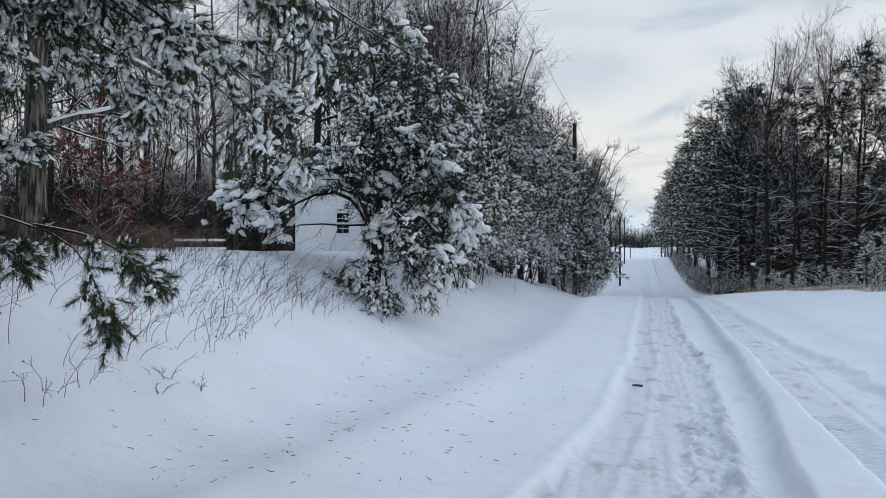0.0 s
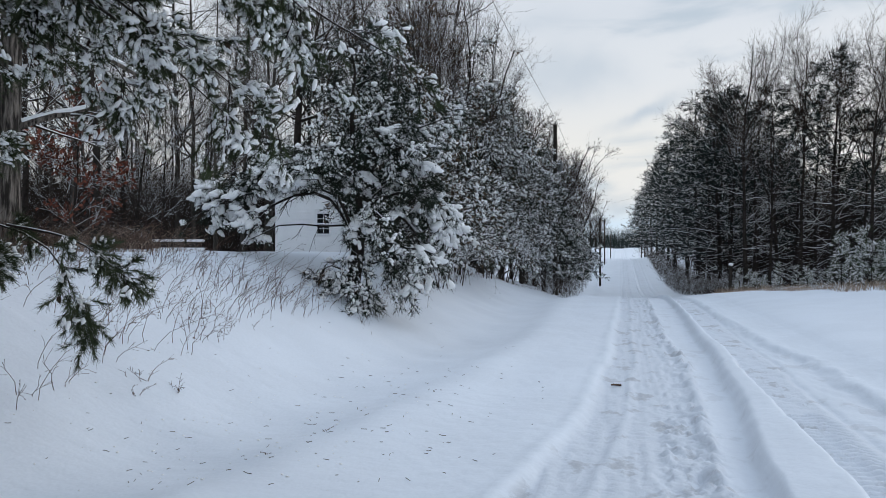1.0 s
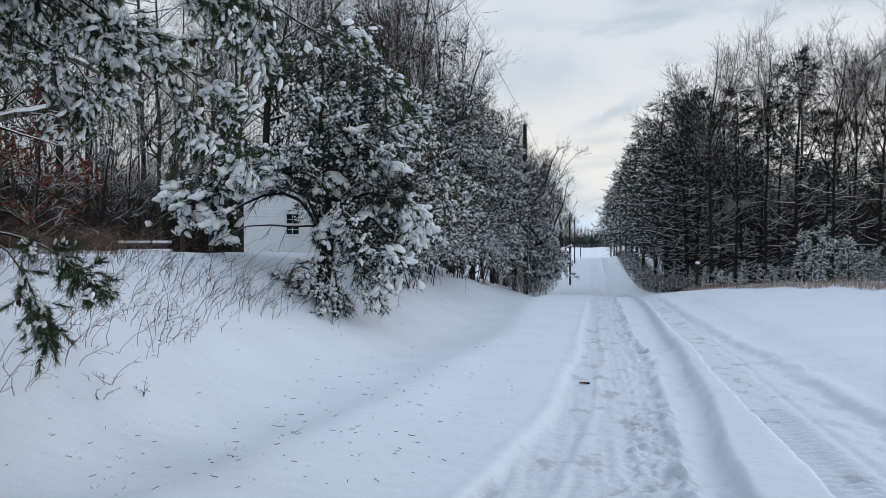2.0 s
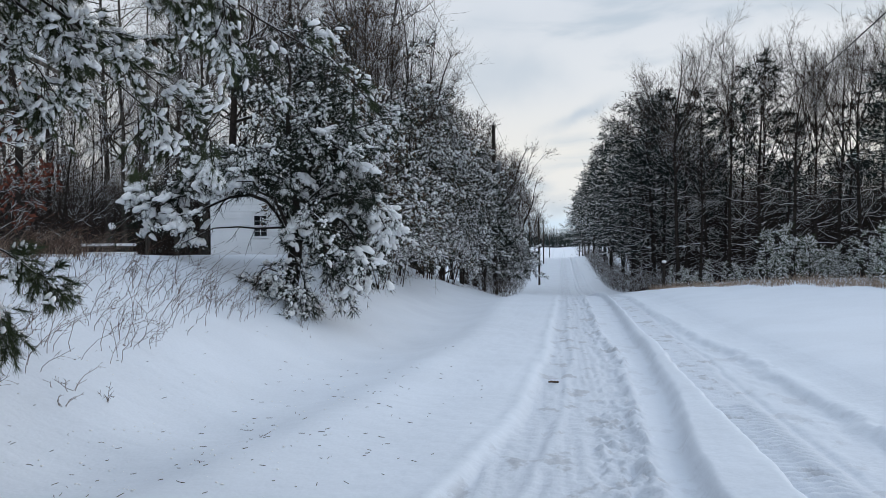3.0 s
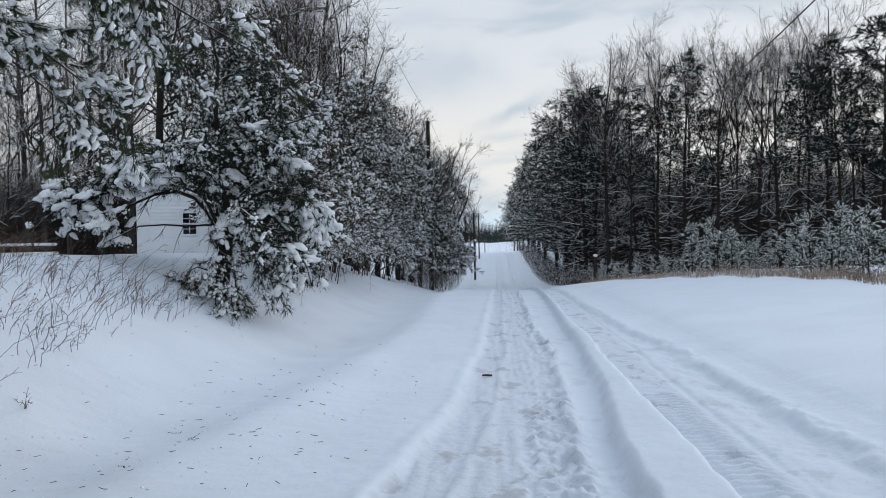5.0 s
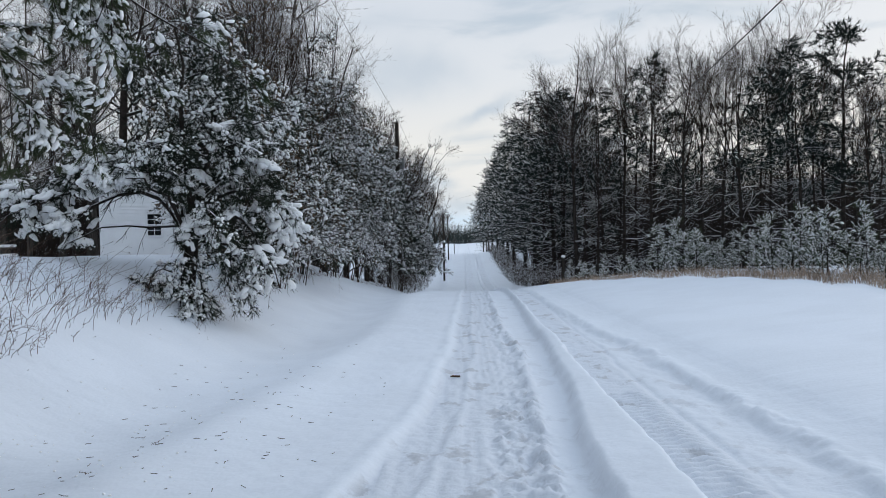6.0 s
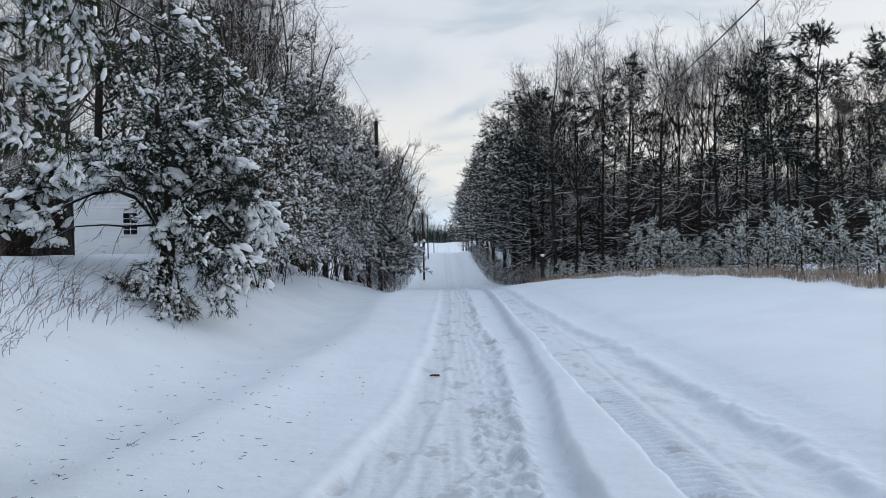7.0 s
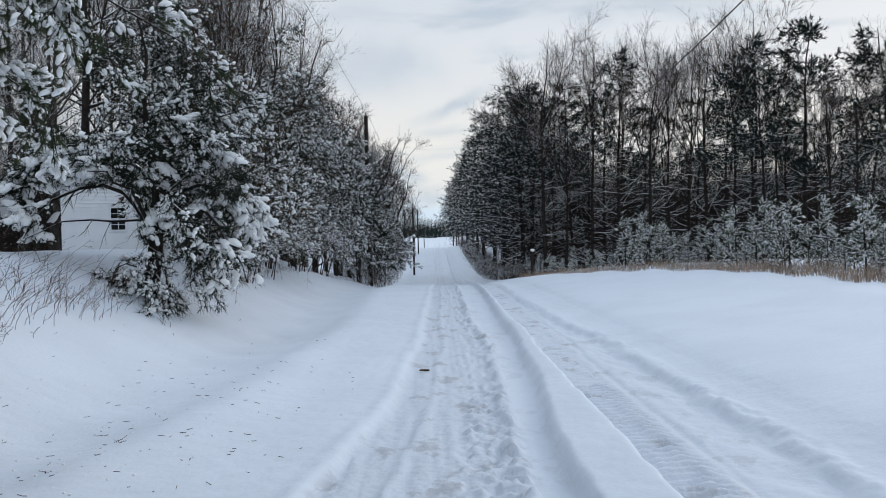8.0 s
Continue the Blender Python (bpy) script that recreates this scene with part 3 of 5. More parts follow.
def fan_tree(name, h, r0, seed, label, group="", leaders=9, first=0.35, last=0.8, spread=26, n=(12, 7, 5), low=0, bark=M_BARK, twig=M_TWIGR, leaves=None, leafn=0, thick=1.0, tall=0.5):
    """A leafless tree whose upright leaders open into a dense fan of fine twigs. low: number of dead lower limbs with a line of snow on each."""
    rng = np.random.default_rng(seed)
    ob = empty(name)
    tr, cr, sn = Acc(), Acc(), Acc()
    P, R = stem(h * 0.9, r0, rng, wob=0.008)
    tr.tubes(P, R, 8)
    C1, R1, t1 = spawn(P, R, leaders, first, last, spread, lambda t: h * np.minimum(tall, 0.86 * (1.03 - t)), 0.0, 7, rng, 0.6, 0.03)
    tr.tubes(C1, R1, 5)
    A, B = np.concatenate([C1, P[:, 2:]]), np.concatenate([R1, R[:, 2:]])
    C2, R2, _ = spawn(A, B, n[0], 0.25, 1.0, 36, h * 0.078, 0.15, 4, rng, 0.6, 0.05)
    cr.tubes(C2, np.maximum(R2, 0.007 * thick), 3)
    C3, R3, _ = spawn(C2, R2, n[1], 0.15, 1.0, 38, h * 0.055, 0.1, 3, rng, 0.65, 0.06)
    cr.slivers(C3[:, :2], R3, 0.0075 * thick)
    cr.slivers(C3[:, 1:], R3[:, 1:], 0.006 * thick)
    C4, R4, _ = spawn(C3, R3, n[2], 0.2, 1.0, 38, h * 0.032, 0.15, 2, rng, 0.65, 0.05)
    cr.slivers(C4, R4, 0.0048 * thick)
    if low:
        Cl, Rl, _ = spawn(P, R, low, 0.08, first + 0.2, 70, h * 0.13, 0.12, 6, rng, 0.4, 0.09)
        tr.tubes(Cl, Rl, 4)
        sn.tubes(Cl + [0, 0, 0.012], np.maximum(Rl * 0.8, 0.008), 3)
        Cm, Rm, _ = spawn(Cl, Rl, 4, 0.2, 1.0, 45, h * 0.05, 0.1, 3, rng, 0.6, 0.08)
        cr.tubes(Cm, np.maximum(Rm, 0.005), 3)
        tagged(sn.under("snow", M_SNOW, ob, "thin line of snow along the lower limbs"), kind="stuff")
    tr.under("trunk", bark, ob)
    cr.under("crown", twig, ob)
    if leaves is not None:
        lv = Acc()
        c = C3.reshape(-1, 3)
        lv.leaves(c[rng.integers(0, len(c), leafn)] + rng.normal(size=(leafn, 3)) * 0.05, 0.06, rng)
        lv.under("foliage", leaves, ob, "withered leaves still hanging")
    return tagged(ob, label, "tree", group)


def pine(name, h, r0, seed, limbs=70, first=0.25, reach=0.22, droop=-0.25, shape=1.0, clump=9, blades=11, blade=0.22, wide=0.011, needles=M_FARPINE, bark=M_BARK, snowy=0.5, lump=0.09, label="", group="", angle=78, bare=0, whorl=0, scraps=1, slim=0.3, tuft=0.22, least=0.18):
    """An evergreen: trunk, limbs, needle crown and the snow lying on it; bare: dead limbs below the crown, lined with snow."""
    rng = np.random.default_rng(seed)
    ob = empty(name)
    P, R = stem(h, r0, rng)
    tr, cr, sn = Acc(), Acc(), Acc()
    tr.tubes(P, R, 8)
    L1 = lambda t: h * reach * (least + np.clip((1.02 - t) / (1.02 - first), 0, 1) ** shape) * np.where(t < first + 0.12, 0.8, 1.0)
    C1, R1, _ = spawn(P, R, limbs, first, 0.995, angle, L1, droop, 5, rng, 0.45, 0.04, whorl=whorl)
    tr.tubes(C1, R1, 4)
    if bare:
        Cb, Rb, _ = spawn(P, R, bare, 0.06, first + 0.08, 82, h * reach * 0.62, 0.0, 5, rng, 0.3, 0.06)
        tr.tubes(Cb, Rb, 3)
        ok = rng.random(len(Cb)) < 0.16
        sn.tubes(Cb[ok] + [0, 0, 0.01], np.maximum(Rb[ok] * 0.7, 0.006), 3)
        Cs, Rs, _ = spawn(Cb, Rb, 3, 0.2, 1.0, 45, h * reach * 0.25, 0.0, 2, rng, 0.6, 0.06)
        tr.slivers(Cs, Rs, 0.006)
    C2, R2, _ = spawn(C1, R1, clump, 0.3, 1.0, 45, lambda t: h * reach * tuft, -0.05, 3, rng, 0.5, 0.06)
    tr.slivers(C2, R2, 0.006)
    ctr = np.concatenate([C2[:, 1], C2[:, 2], C1[:, -1]])
    ax = unit(np.concatenate([C2[:, 2] - C2[:, 0], C2[:, 2] - C2[:, 1], C1[:, -1] - C1[:, -2]]) + [0, 0, 0.02])
    cr.blades(ctr, ax, blades, blade, wide, 0.5, rng, 0.05)
    pick = rng.random(len(ctr)) < snowy
    c = ctr[pick]
    sn.puffs(c, unit(ax[pick] + [0, 0, 0.15]), scraps, lump * rng.uniform(0.5, 1.3, len(c)), rng, slim, 0.25, 0.4, 0)
    tr.under("trunk", bark, ob)
    tagged(cr.under("crown", needles, ob), kind="stuff")
    tagged(sn.under("snow", M_SNOW, ob, "snow caught on the needles"), kind="stuff")
    return tagged(ob, label, "tree", group)


def rise_to(rows, tall):
    """Rows of (bearing, distance, height of the tip above the eye's ground) as rows for place(), for a prototype that tall."""
    out = []
    for b, d, top in rows:
        x, y = spot(b, d)
        out.append((x, y, (top - float(land(x, y))) / tall))
    return out


def place(protos, rows, seed, z=None):
    """Copies of the prototypes at (x, y, scale) rows; the first use of each moves the prototype itself."""
    rng = random.Random(seed)
    used = set()
    for i, (x, y, s) in enumerate(rows):
        p = protos[i % len(protos)]
        m = Matrix.Translation((x, y, height(x, y) - 0.05)) @ Matrix.Rotation(rng.uniform(0, 6.28), 4, "Z") @ Matrix.Rotation(rng.gauss(0, 0.025), 4, "X")
        if p.name not in used:
            used.add(p.name)
            p.matrix_basis = m @ Matrix.Scale(s, 4)
        else:
            c = copy_thing(p, m)
            c.matrix_basis = m @ Matrix.Scale(s, 4)


def scatter(n, x0, x1, y0, y1, gap, seed, smin=0.8, smax=1.15, keep=None):
    rng = random.Random(seed)
    out = []
    for _ in range(n * 30):
        x, y = rng.uniform(x0, x1), rng.uniform(y0, y1)
        if keep and not keep(x, y):
            continue
        if all((x - a) ** 2 + (y - b) ** 2 > gap * gap for a, b, _ in out):
            out.append((x, y, rng.uniform(smin, smax)))
            if len(out) == n:
                break
    return out


def woods():
    G = "trees of the bare wood"
    lab = "tall leafless hardwood tree with snow along its branches"
    a = [bare_tree("bare_tree", h, r, 10 + i, (20, 6, 5), f, an, 0.2, 0.25, M_BARK if i % 2 else M_BARKG, M_TWIG, lab, group=G) for i, (h, r, f, an) in
         enumerate([(17, 0.15, 0.22, 60), (19, 0.18, 0.26, 56), (15, 0.11, 0.18, 66), (18, 0.15, 0.22, 62)])]
    rows = scatter(62, -46, -8.5, 14, 62, 1.7, 3, 0.8, 1.15, lambda x, y: not (-16 < x < -7.5 and y < 29) and x < -7.5 - 0 * y and math.degrees(math.atan2(-x, y)) < 53)
    rows += [(*spot(b, d), k) for b, d, k in ((20, 30, 0.8), (18.5, 34, 0.85), (17, 31, 0.76), (15.4, 36, 0.82), (13.6, 34, 0.74), (12.2, 38, 0.78), (12.0, 35, 0.66), (11.0, 42, 0.68), (11.4, 44, 0.66), (10.4, 48, 0.62), (27, 33, 0.9), (25, 37, 0.95), (23.2, 33, 0.85), (21.5, 40, 0.95), (29, 36, 0.9), (24, 45, 1.0), (31, 33, 0.85), (16.2, 41, 0.85), (14.4, 31, 0.72), (11.4, 33, 0.68), (11.6, 39, 0.68), (12.0, 37, 0.6), (11.0, 40, 0.6))]
    place(a, rows, 4)
    # slim understorey
    b = [bare_tree("sapling_tree", h, r, 30 + i, (18, 4, 4), 0.12, 52, 0.35, 0.2, M_BARK, M_TWIG, "slim leafless young tree with snow on its twigs", group="young trees of the wood") for i, (h, r) in enumerate([(6, 0.045), (8, 0.06), (4.5, 0.035)])]
    rows = scatter(58, -40, -8, 16, 55, 1.3, 7, 0.8, 1.3, lambda x, y: not (-15 < x < -7 and y < 29) and math.degrees(math.atan2(-x, y)) < 53)
    place(b, rows, 8)
    # right side: tall bare trees with fanned crowns
    c = [fan_tree("bare_tree", 14, r, 50 + i, "tall slender leafless tree at the edge of the wood", "bare trees beyond the field", ld, f, 0.8, sp, low=13) for i, (r, ld, f, sp) in enumerate([(0.13, 9, 0.42, 24), (0.12, 7, 0.48, 20), (0.12, 8, 0.36, 28)])]
    rows = rise_to([(-9.1, 41, 14.3), (-12.6, 41, 13.9), (-14.9, 42, 13.9), (-17.0, 39, 12.7), (-18.4, 40, 12.9), (-19.7, 40, 13.2), (-21.2, 39, 12.9), (-22.4, 40, 13.0), (-24.4, 39, 14.6), (-6.9, 52, 12.8), (-8.0, 48, 12.6), (-10.6, 40, 10.5),
                    (-29.2, 34, 9.2), (-30.8, 33, 8.8), (-28.3, 38, 9.4), (-33.0, 34, 10.0), (-25.8, 38, 10.4), (-35, 33, 10.5)], 15.0)
    rows += [(x, y, k * 0.64) for x, y, k in scatter(8, 6, 36, 46, 62, 2.6, 12, 0.78, 0.95)]
    place(c, rows, 13)


def unseen_shade_pines(protos):
    """Unseen pines added left of and behind the camera to shade the near snow."""
    place_more(protos, [(-8.5, -1.5, 0.95), (-7.5, -6, 1.0), (-10.5, -4, 1.05), (-8, -12, 1.0), (-12.5, -9, 1.1), (-11, 3.0, 1.0), (-13.5, -1, 1.1), (-7.8, -18, 1.0), (-6.2, 0.2, 0.9), (-5.6, -3.6, 0.95), (-6.4, -8.5, 0.95), (-5.0, -1.3, 0.9), (-4.6, -4.5, 1.2), (-5.2, -7.0, 1.3), (-4.4, -10.0, 1.3), (-7.0, -3.0, 1.3), (-8.8, -7.5, 1.4), (-5.6, -13.5, 1.4), (-9.5, 0.5, 1.2), (-4.9, -17.0, 1.4), (-7.6, 2.2, 1.2), (-9.8, 3.6, 1.2), (-6.6, -5.6, 1.4), (-3.9, -7.4, 1.2)], 23)


def place_more(protos, rows, seed):
    rng = random.Random(seed)
    for i, (x, y, k) in enumerate(rows):
        m = Matrix.Translation((x, y, height(x, y) - 0.05)) @ Matrix.Rotation(rng.uniform(0, 6.28), 4, "Z")
        copy_thing(protos[i % len(protos)], m).matrix_basis = m @ Matrix.Scale(k, 4)


def pines():
    G = "pines beyond the field"
    edge = [pine("pine_tree", h, r, 70 + i, 58, f, 0.25, dr, sh, 10, 9, 0.26, 0.013, M_FARPINE, M_BARK, 0.45, 0.10, "dark green pine lightly dusted with snow", G, bare=14, whorl=wh, scraps=2, slim=0.2) for i, (h, r, f, dr, sh, wh) in
            enumerate([(12, 0.16, 0.27, -0.16, 0.9, 11), (12, 0.15, 0.22, -0.2, 1.0, 10)])]
    rows = rise_to([(-7.3, 47, 11.4), (-6.6, 52, 12.0), (-5.8, 60, 13.2), (-5.0, 70, 14.0), (-4.15, 85, 15.0), (-3.65, 98, 15.8), (-3.3, 110, 16.4), (-2.85, 130, 17.0), (-2.45, 150, 17.4), (-2.15, 175, 17.0), (-1.95, 200, 16.6), (-1.7, 250, 16.6)], 12)
    rows += [(9.6, 96, 1.2), (10, 120, 1.3), (8.5, 57, 1.05), (9, 66, 1.1), (9.5, 78, 1.2), (7.9, 45.5, 0.8), (8.6, 50, 0.95), (10, 135, 1.3)]
    place(edge, rows, 15)
    inner = [pine("pine_tree", h, 0.14, 80 + i, 40, f, 0.18, -0.12, 0.9, 8, 10, 0.30, 0.014, M_FARPINE, M_BARK, 0.3, 0.10, "tall pine with a dark crown above dead snowy lower limbs", G, bare=46, whorl=10, scraps=2, slim=0.22) for i, (h, f) in enumerate([(12, 0.5), (12, 0.56)])]
    rows = rise_to([(-14.7, 41, 11.5), (-11.2, 43, 10.2), (-24.2, 38, 10.9), (-9.6, 44, 9.6), (-12.4, 45, 9.4), (-16.6, 42, 8.6), (-18.2, 43, 8.4), (-20.2, 42, 8.8), (-22.2, 41, 8.6), (-26.0, 39, 9.4), (-23.0, 38, 9.6), (-25.2, 37, 9.2), (-8.0, 46, 10.8), (-7.2, 50, 11.6), (-13.6, 44, 9.8), (-29.6, 37, 7.4), (-31.4, 37, 7.6)], 12)
    rows += [(14.5, 48, 0.6), (18, 46.5, 0.65), (22, 44.5, 0.66), (26.5, 43, 0.66), (30, 40, 0.7), (16.5, 54, 0.72), (23, 51, 0.72), (29, 49, 0.75), (11, 52, 0.7), (20.5, 56, 0.75), (33, 43, 0.75), (12, 57, 0.8), (27, 55, 0.8)]
    place(inner, rows, 16)
    crest = [pine("pine_tree", 11, 0.15, 92 + i, 42, f, 0.155, 0.08, 0.6, 12, 20, 0.20, 0.013, M_FARPINE, M_BARK, 0.3, 0.085, "tall open-crowned pine with tiered dark boughs", G, 74, bare=18, whorl=7, scraps=2, slim=0.25, tuft=0.3, least=0.3) for i, f in enumerate((0.34, 0.42))]
    place(crest, rise_to([(-27.5, 38, 10.9), (-33.1, 34, 9.6)], 11), 18)
    # out-of-view copies, added only to darken the snow on the left
    unseen_shade_pines(edge)


woods()
pines()


def far_woods():
    """Distant wood that closes the view, as uneven masses of upright twigs."""
    rng = np.random.default_rng(5)
    for name, xs, ys, n, hh in (("distant_woods", (-140, -22), (60, 110), 7500, 11), ("distant_woods", (8, 150), (68, 130), 5200, 13), ("distant_woods", (-70, 80), (520, 640), 5200, 15), ("distant_woods", (-100, -44), (5, 70), 4200, 10)):
        acc = Acc()
        x, y = rng.uniform(*xs, n), rng.uniform(*ys, n)
        keep = (np.abs(x - 1) > 4) | (y > 500)
        x, y = x[keep], y[keep]
        z = land(x, y)
        h = hh * rng.uniform(0.35, 1.0, len(x))
        s = np.linspace(0, 1, 3)[None, :, None]
        P = np.stack([x, y, z], 1)[:, None] + s * np.stack([rng.normal(size=len(x)) * 1.0, rng.normal(size=len(x)), h], 1)[:, None] + rng.normal(size=(len(x), 3, 3)) * 0.25 * s
        R = (0.03 + 0.09 * rng.random(len(x)))[:, None] * (1 - 0.8 * s[0, :, 0])[None]
        acc.slivers(P, R)
        C, Q, _ = spawn(P, R, 10, 0.2, 1.0, 40, 2.2, 0.4, 2, rng, 0.6, 0.08)
        acc.slivers(C, Q, 0.034)
        ob = new(name, acc.mesh(name, M_FARPINE if ys[0] > 500 else M_BRUSH))
        tagged(ob, "grey-brown leafless wood far behind the nearer trees", "woods", kind="stuff")


far_woods()


def smooth_line(pts, n):
    """A soft curve through the given points."""
    p = np.array(pts, float)
    t, q = np.linspace(0, 1, len(p)), np.linspace(0, 1, n)
    c = np.stack([np.interp(q, t, p[:, k]) for k in range(3)], 1)
    for _ in range(2):
        c[1:-1] = (c[:-2] + 2 * c[1:-1] + c[2:]) / 4
    return c


def snowy_evergreen(name, seed, h, stems, limbs, label, tufts=9, needles=M_CEDAR, lump=0.05, laden=0.35, blade=0.15, nb=12, extra=(), first=0.12, reach=0.33, clear=None, droop=-0.22, leafy=0, wide=0.005, light=0.1, heavy=0.72, fine=1):
    """A broad evergreen weighed down by snow. extra: chosen limbs as lines about its base, all laden; clear: tells the limbs and shoots to leave out by their places.
    laden: share of the limbs that hold much snow."""
    rng = np.random.default_rng(seed)
    ob = empty(name)
    tr, cr, sn = Acc(), Acc(), Acc()
    lim = []
    for lean, hh, r in stems:
        P, R = stem(hh, r, rng, lean, wob=0.02)
        tr.tubes(P, R, 8)
        L1 = lambda t: h * reach * (0.25 + np.clip(1.0 - t, 0, 1) ** 0.75)
        C1, R1, _ = spawn(P, R, limbs, first, 0.99, 68, L1, droop, 7, rng, 0.5, 0.05)
        if clear:
            ok = ~clear(C1[:, -1])
            C1, R1 = C1[ok], R1[ok]
        lim.append((C1, R1, tufts, 0.08, np.where(rng.random(len(C1)) < laden, heavy, light), 1.0))
    for pts, r, n, size in extra:
        C = smooth_line(pts, 9)[None] + np.cumsum(rng.normal(size=(1, 9, 3)) * 0.018, 1)
        lim.append((C, (r * (1 - 0.7 * np.linspace(0, 1, 9)))[None], n, 0.085, np.full(1, 0.92), size))
    ctr, ax, load, gain = [], [], [], []
    for C1, R1, n, size, ld, g in lim:
        tr.tubes(C1, R1, 6)
        C2, R2, _ = spawn(C1, R1, n, 0.25, 1.0, 52, h * size, -0.28, 4, rng, 0.5, 0.07)
        C3, R3, _ = spawn(C2, R2, 4, 0.3, 1.0, 48, h * size * 0.45, -0.35, 3, rng, 0.6, 0.06)
        a = np.concatenate([C3[:, 1], C3[:, 2], C2[:, -1], C2[:, 2]])
        b = unit(np.concatenate([C3[:, 2] - C3[:, 0], C3[:, 2] - C3[:, 1], C2[:, -1] - C2[:, -2], C2[:, -1] - C2[:, 1]]))
        l2 = np.repeat(ld, n)
        l = np.concatenate([np.repeat(l2, 4), np.repeat(l2, 4), l2, l2])
        tr.tubes(C2, np.maximum(R2, 0.004), 3)
        tr.slivers(C3, R3, 0.003)
        if clear:
            ok = ~clear(a)
            a, b, l = a[ok], b[ok], l[ok]
        ctr, ax, load, gain = ctr + [a], ax + [b], load + [l], gain + [np.full(len(a), g)]
    ctr, ax, load, gain = (np.concatenate(q) for q in (ctr, ax, load, gain))
    cr.blades(ctr, ax, nb, blade, wide, 0.5, rng, 0.05)
    # snow lies along the shoots of the laden limbs, in patches, and in scraps elsewhere
    patch = val(ctr[:, 0] * 1.7 + 9, ctr[:, 1] * 1.5 + ctr[:, 2] * 1.9, seed)
    on = rng.random(len(ctr)) < load * np.clip(1 + 1.1 * patch, 0.25, 1.5)
    c, a, g = ctr[on], ax[on], gain[on]
    k = lump * g * np.where(load[on] > 0.5, 1.0, 0.6) * rng.gamma(4.0, 0.25, len(c)).clip(0.45, 1.9)
    sn.puffs(c, unit(a + [0, 0, -0.15]), 4, k * 0.6, rng, 0.62, 0.5, 0.75, fine)
    # soft caps where the shoots of a laden limb have filled up
    cap = (load[on] > 0.9) & (g > 1) & (rng.random(len(c)) < 0.4)
    q = lump * 1.75 * rng.uniform(0.7, 1.3, cap.sum())
    sn.lumps(c[cap] + [0, 0, 0.05], np.stack([q * 1.35, q, q * 0.62], 1), rng, 2, unit(a[cap] * [1, 1, 0.6]))
    tr.under("trunk", M_BARK, ob)
    tagged(cr.under("crown", needles, ob), kind="stuff")
    if leafy:
        lv = Acc()
        lv.leaves(ctr[rng.integers(0, len(ctr), leafy)] + rng.normal(size=(leafy, 3)) * 0.06, 0.05, rng)
        tagged(lv.under("foliage", M_LEAF, ob, "brown withered leaves"), kind="stuff")
    tagged(sn.under("snow", M_SNOW, ob, "clumps of fresh snow weighing on the twigs"), kind="stuff")
    return tagged(ob, label, "tree")


def set_down(ob, x, y, turn=0.0, s=1.0, dz=-0.05):
    ob.matrix_basis = Matrix.Translation((x, y, height(x, y) + dz)) @ Matrix.Rotation(turn, 4, "Z") @ Matrix.Scale(s, 4)
    return ob


def arching_shrub(h, seed):
    """Slender stems that bow over under their snow, most of them towards the road."""
    rng = np.random.default_rng(seed)
    ob = empty("arching_shrub")
    st, sn = Acc(), Acc()
    n = 11
    s = np.linspace(0, 1, 9)[None, :, None]
    turn = rng.normal(-0.35, 1.0, n)
    out = np.stack([np.cos(turn), np.sin(turn), np.zeros(n)], 1)
    root = np.stack([rng.normal(0, 0.3, n), rng.normal(0, 0.3, n), np.full(n, -0.1)], 1)
    reach = h * rng.uniform(0.45, 1.0, (n, 1))
    up = h * rng.uniform(0.7, 1.35, (n, 1))
    over = root + out * reach * 0.45 + [0, 0, 1] * up
    tip = root + out * reach + [0, 0, 1] * up * rng.uniform(0.25, 0.7, (n, 1))
    C = (1 - s) ** 2 * root[:, None] + 2 * s * (1 - s) * over[:, None] + s ** 2 * tip[:, None]
    C = C + np.cumsum(rng.normal(size=C.shape) * 0.012 * h, 1) * np.minimum(s * 2, 1)
    R = (0.009 * h * (1 - 0.75 * s[0, :, 0]))[None] * rng.uniform(0.6, 1.1, (n, 1))
    C2, R2, _ = spawn(C, R, 12, 0.3, 1.0, 42, h * 0.26, -0.15, 5, rng, 0.6, 0.08)
    C3, R3, _ = spawn(C2, R2, 5, 0.25, 1.0, 42, h * 0.10, -0.2, 3, rng, 0.6, 0.08)
    for k in range(n):
        one = Acc()
        one.tubes(C[k:k + 1], R[k:k + 1], 5)
        one.under("stem", M_TWIG, ob)
    st.tubes(C2, np.maximum(R2, 0.003), 3)
    st.slivers(C3, R3, 0.003)
    for P, k, chance in ((C[:, 3:], 0.034, 0.6), (C2, 0.022, 0.3), (C3, 0.016, 0.1)):
        mid = (P[:, 1:] + P[:, :-1]).reshape(-1, 3) * 0.5
        ax = unit((P[:, 1:] - P[:, :-1]).reshape(-1, 3))
        ok = rng.random(len(mid)) < chance
        sn.puffs(mid[ok] + [0, 0, k * 0.3], ax[ok], 2, np.full(ok.sum(), k * 1.5), rng, 0.5, 0.15, 0.8, 0)
    tagged(st.under("twig_spray", M_TWIG, ob), kind="stuff")
    tagged(sn.under("snow", M_SNOW, ob, "lines of snow lying along the twigs"), kind="stuff")
    return tagged(ob, "leafless brush bowed over by snow at the foot of the thicket", "shrub", group="brush under the thicket")


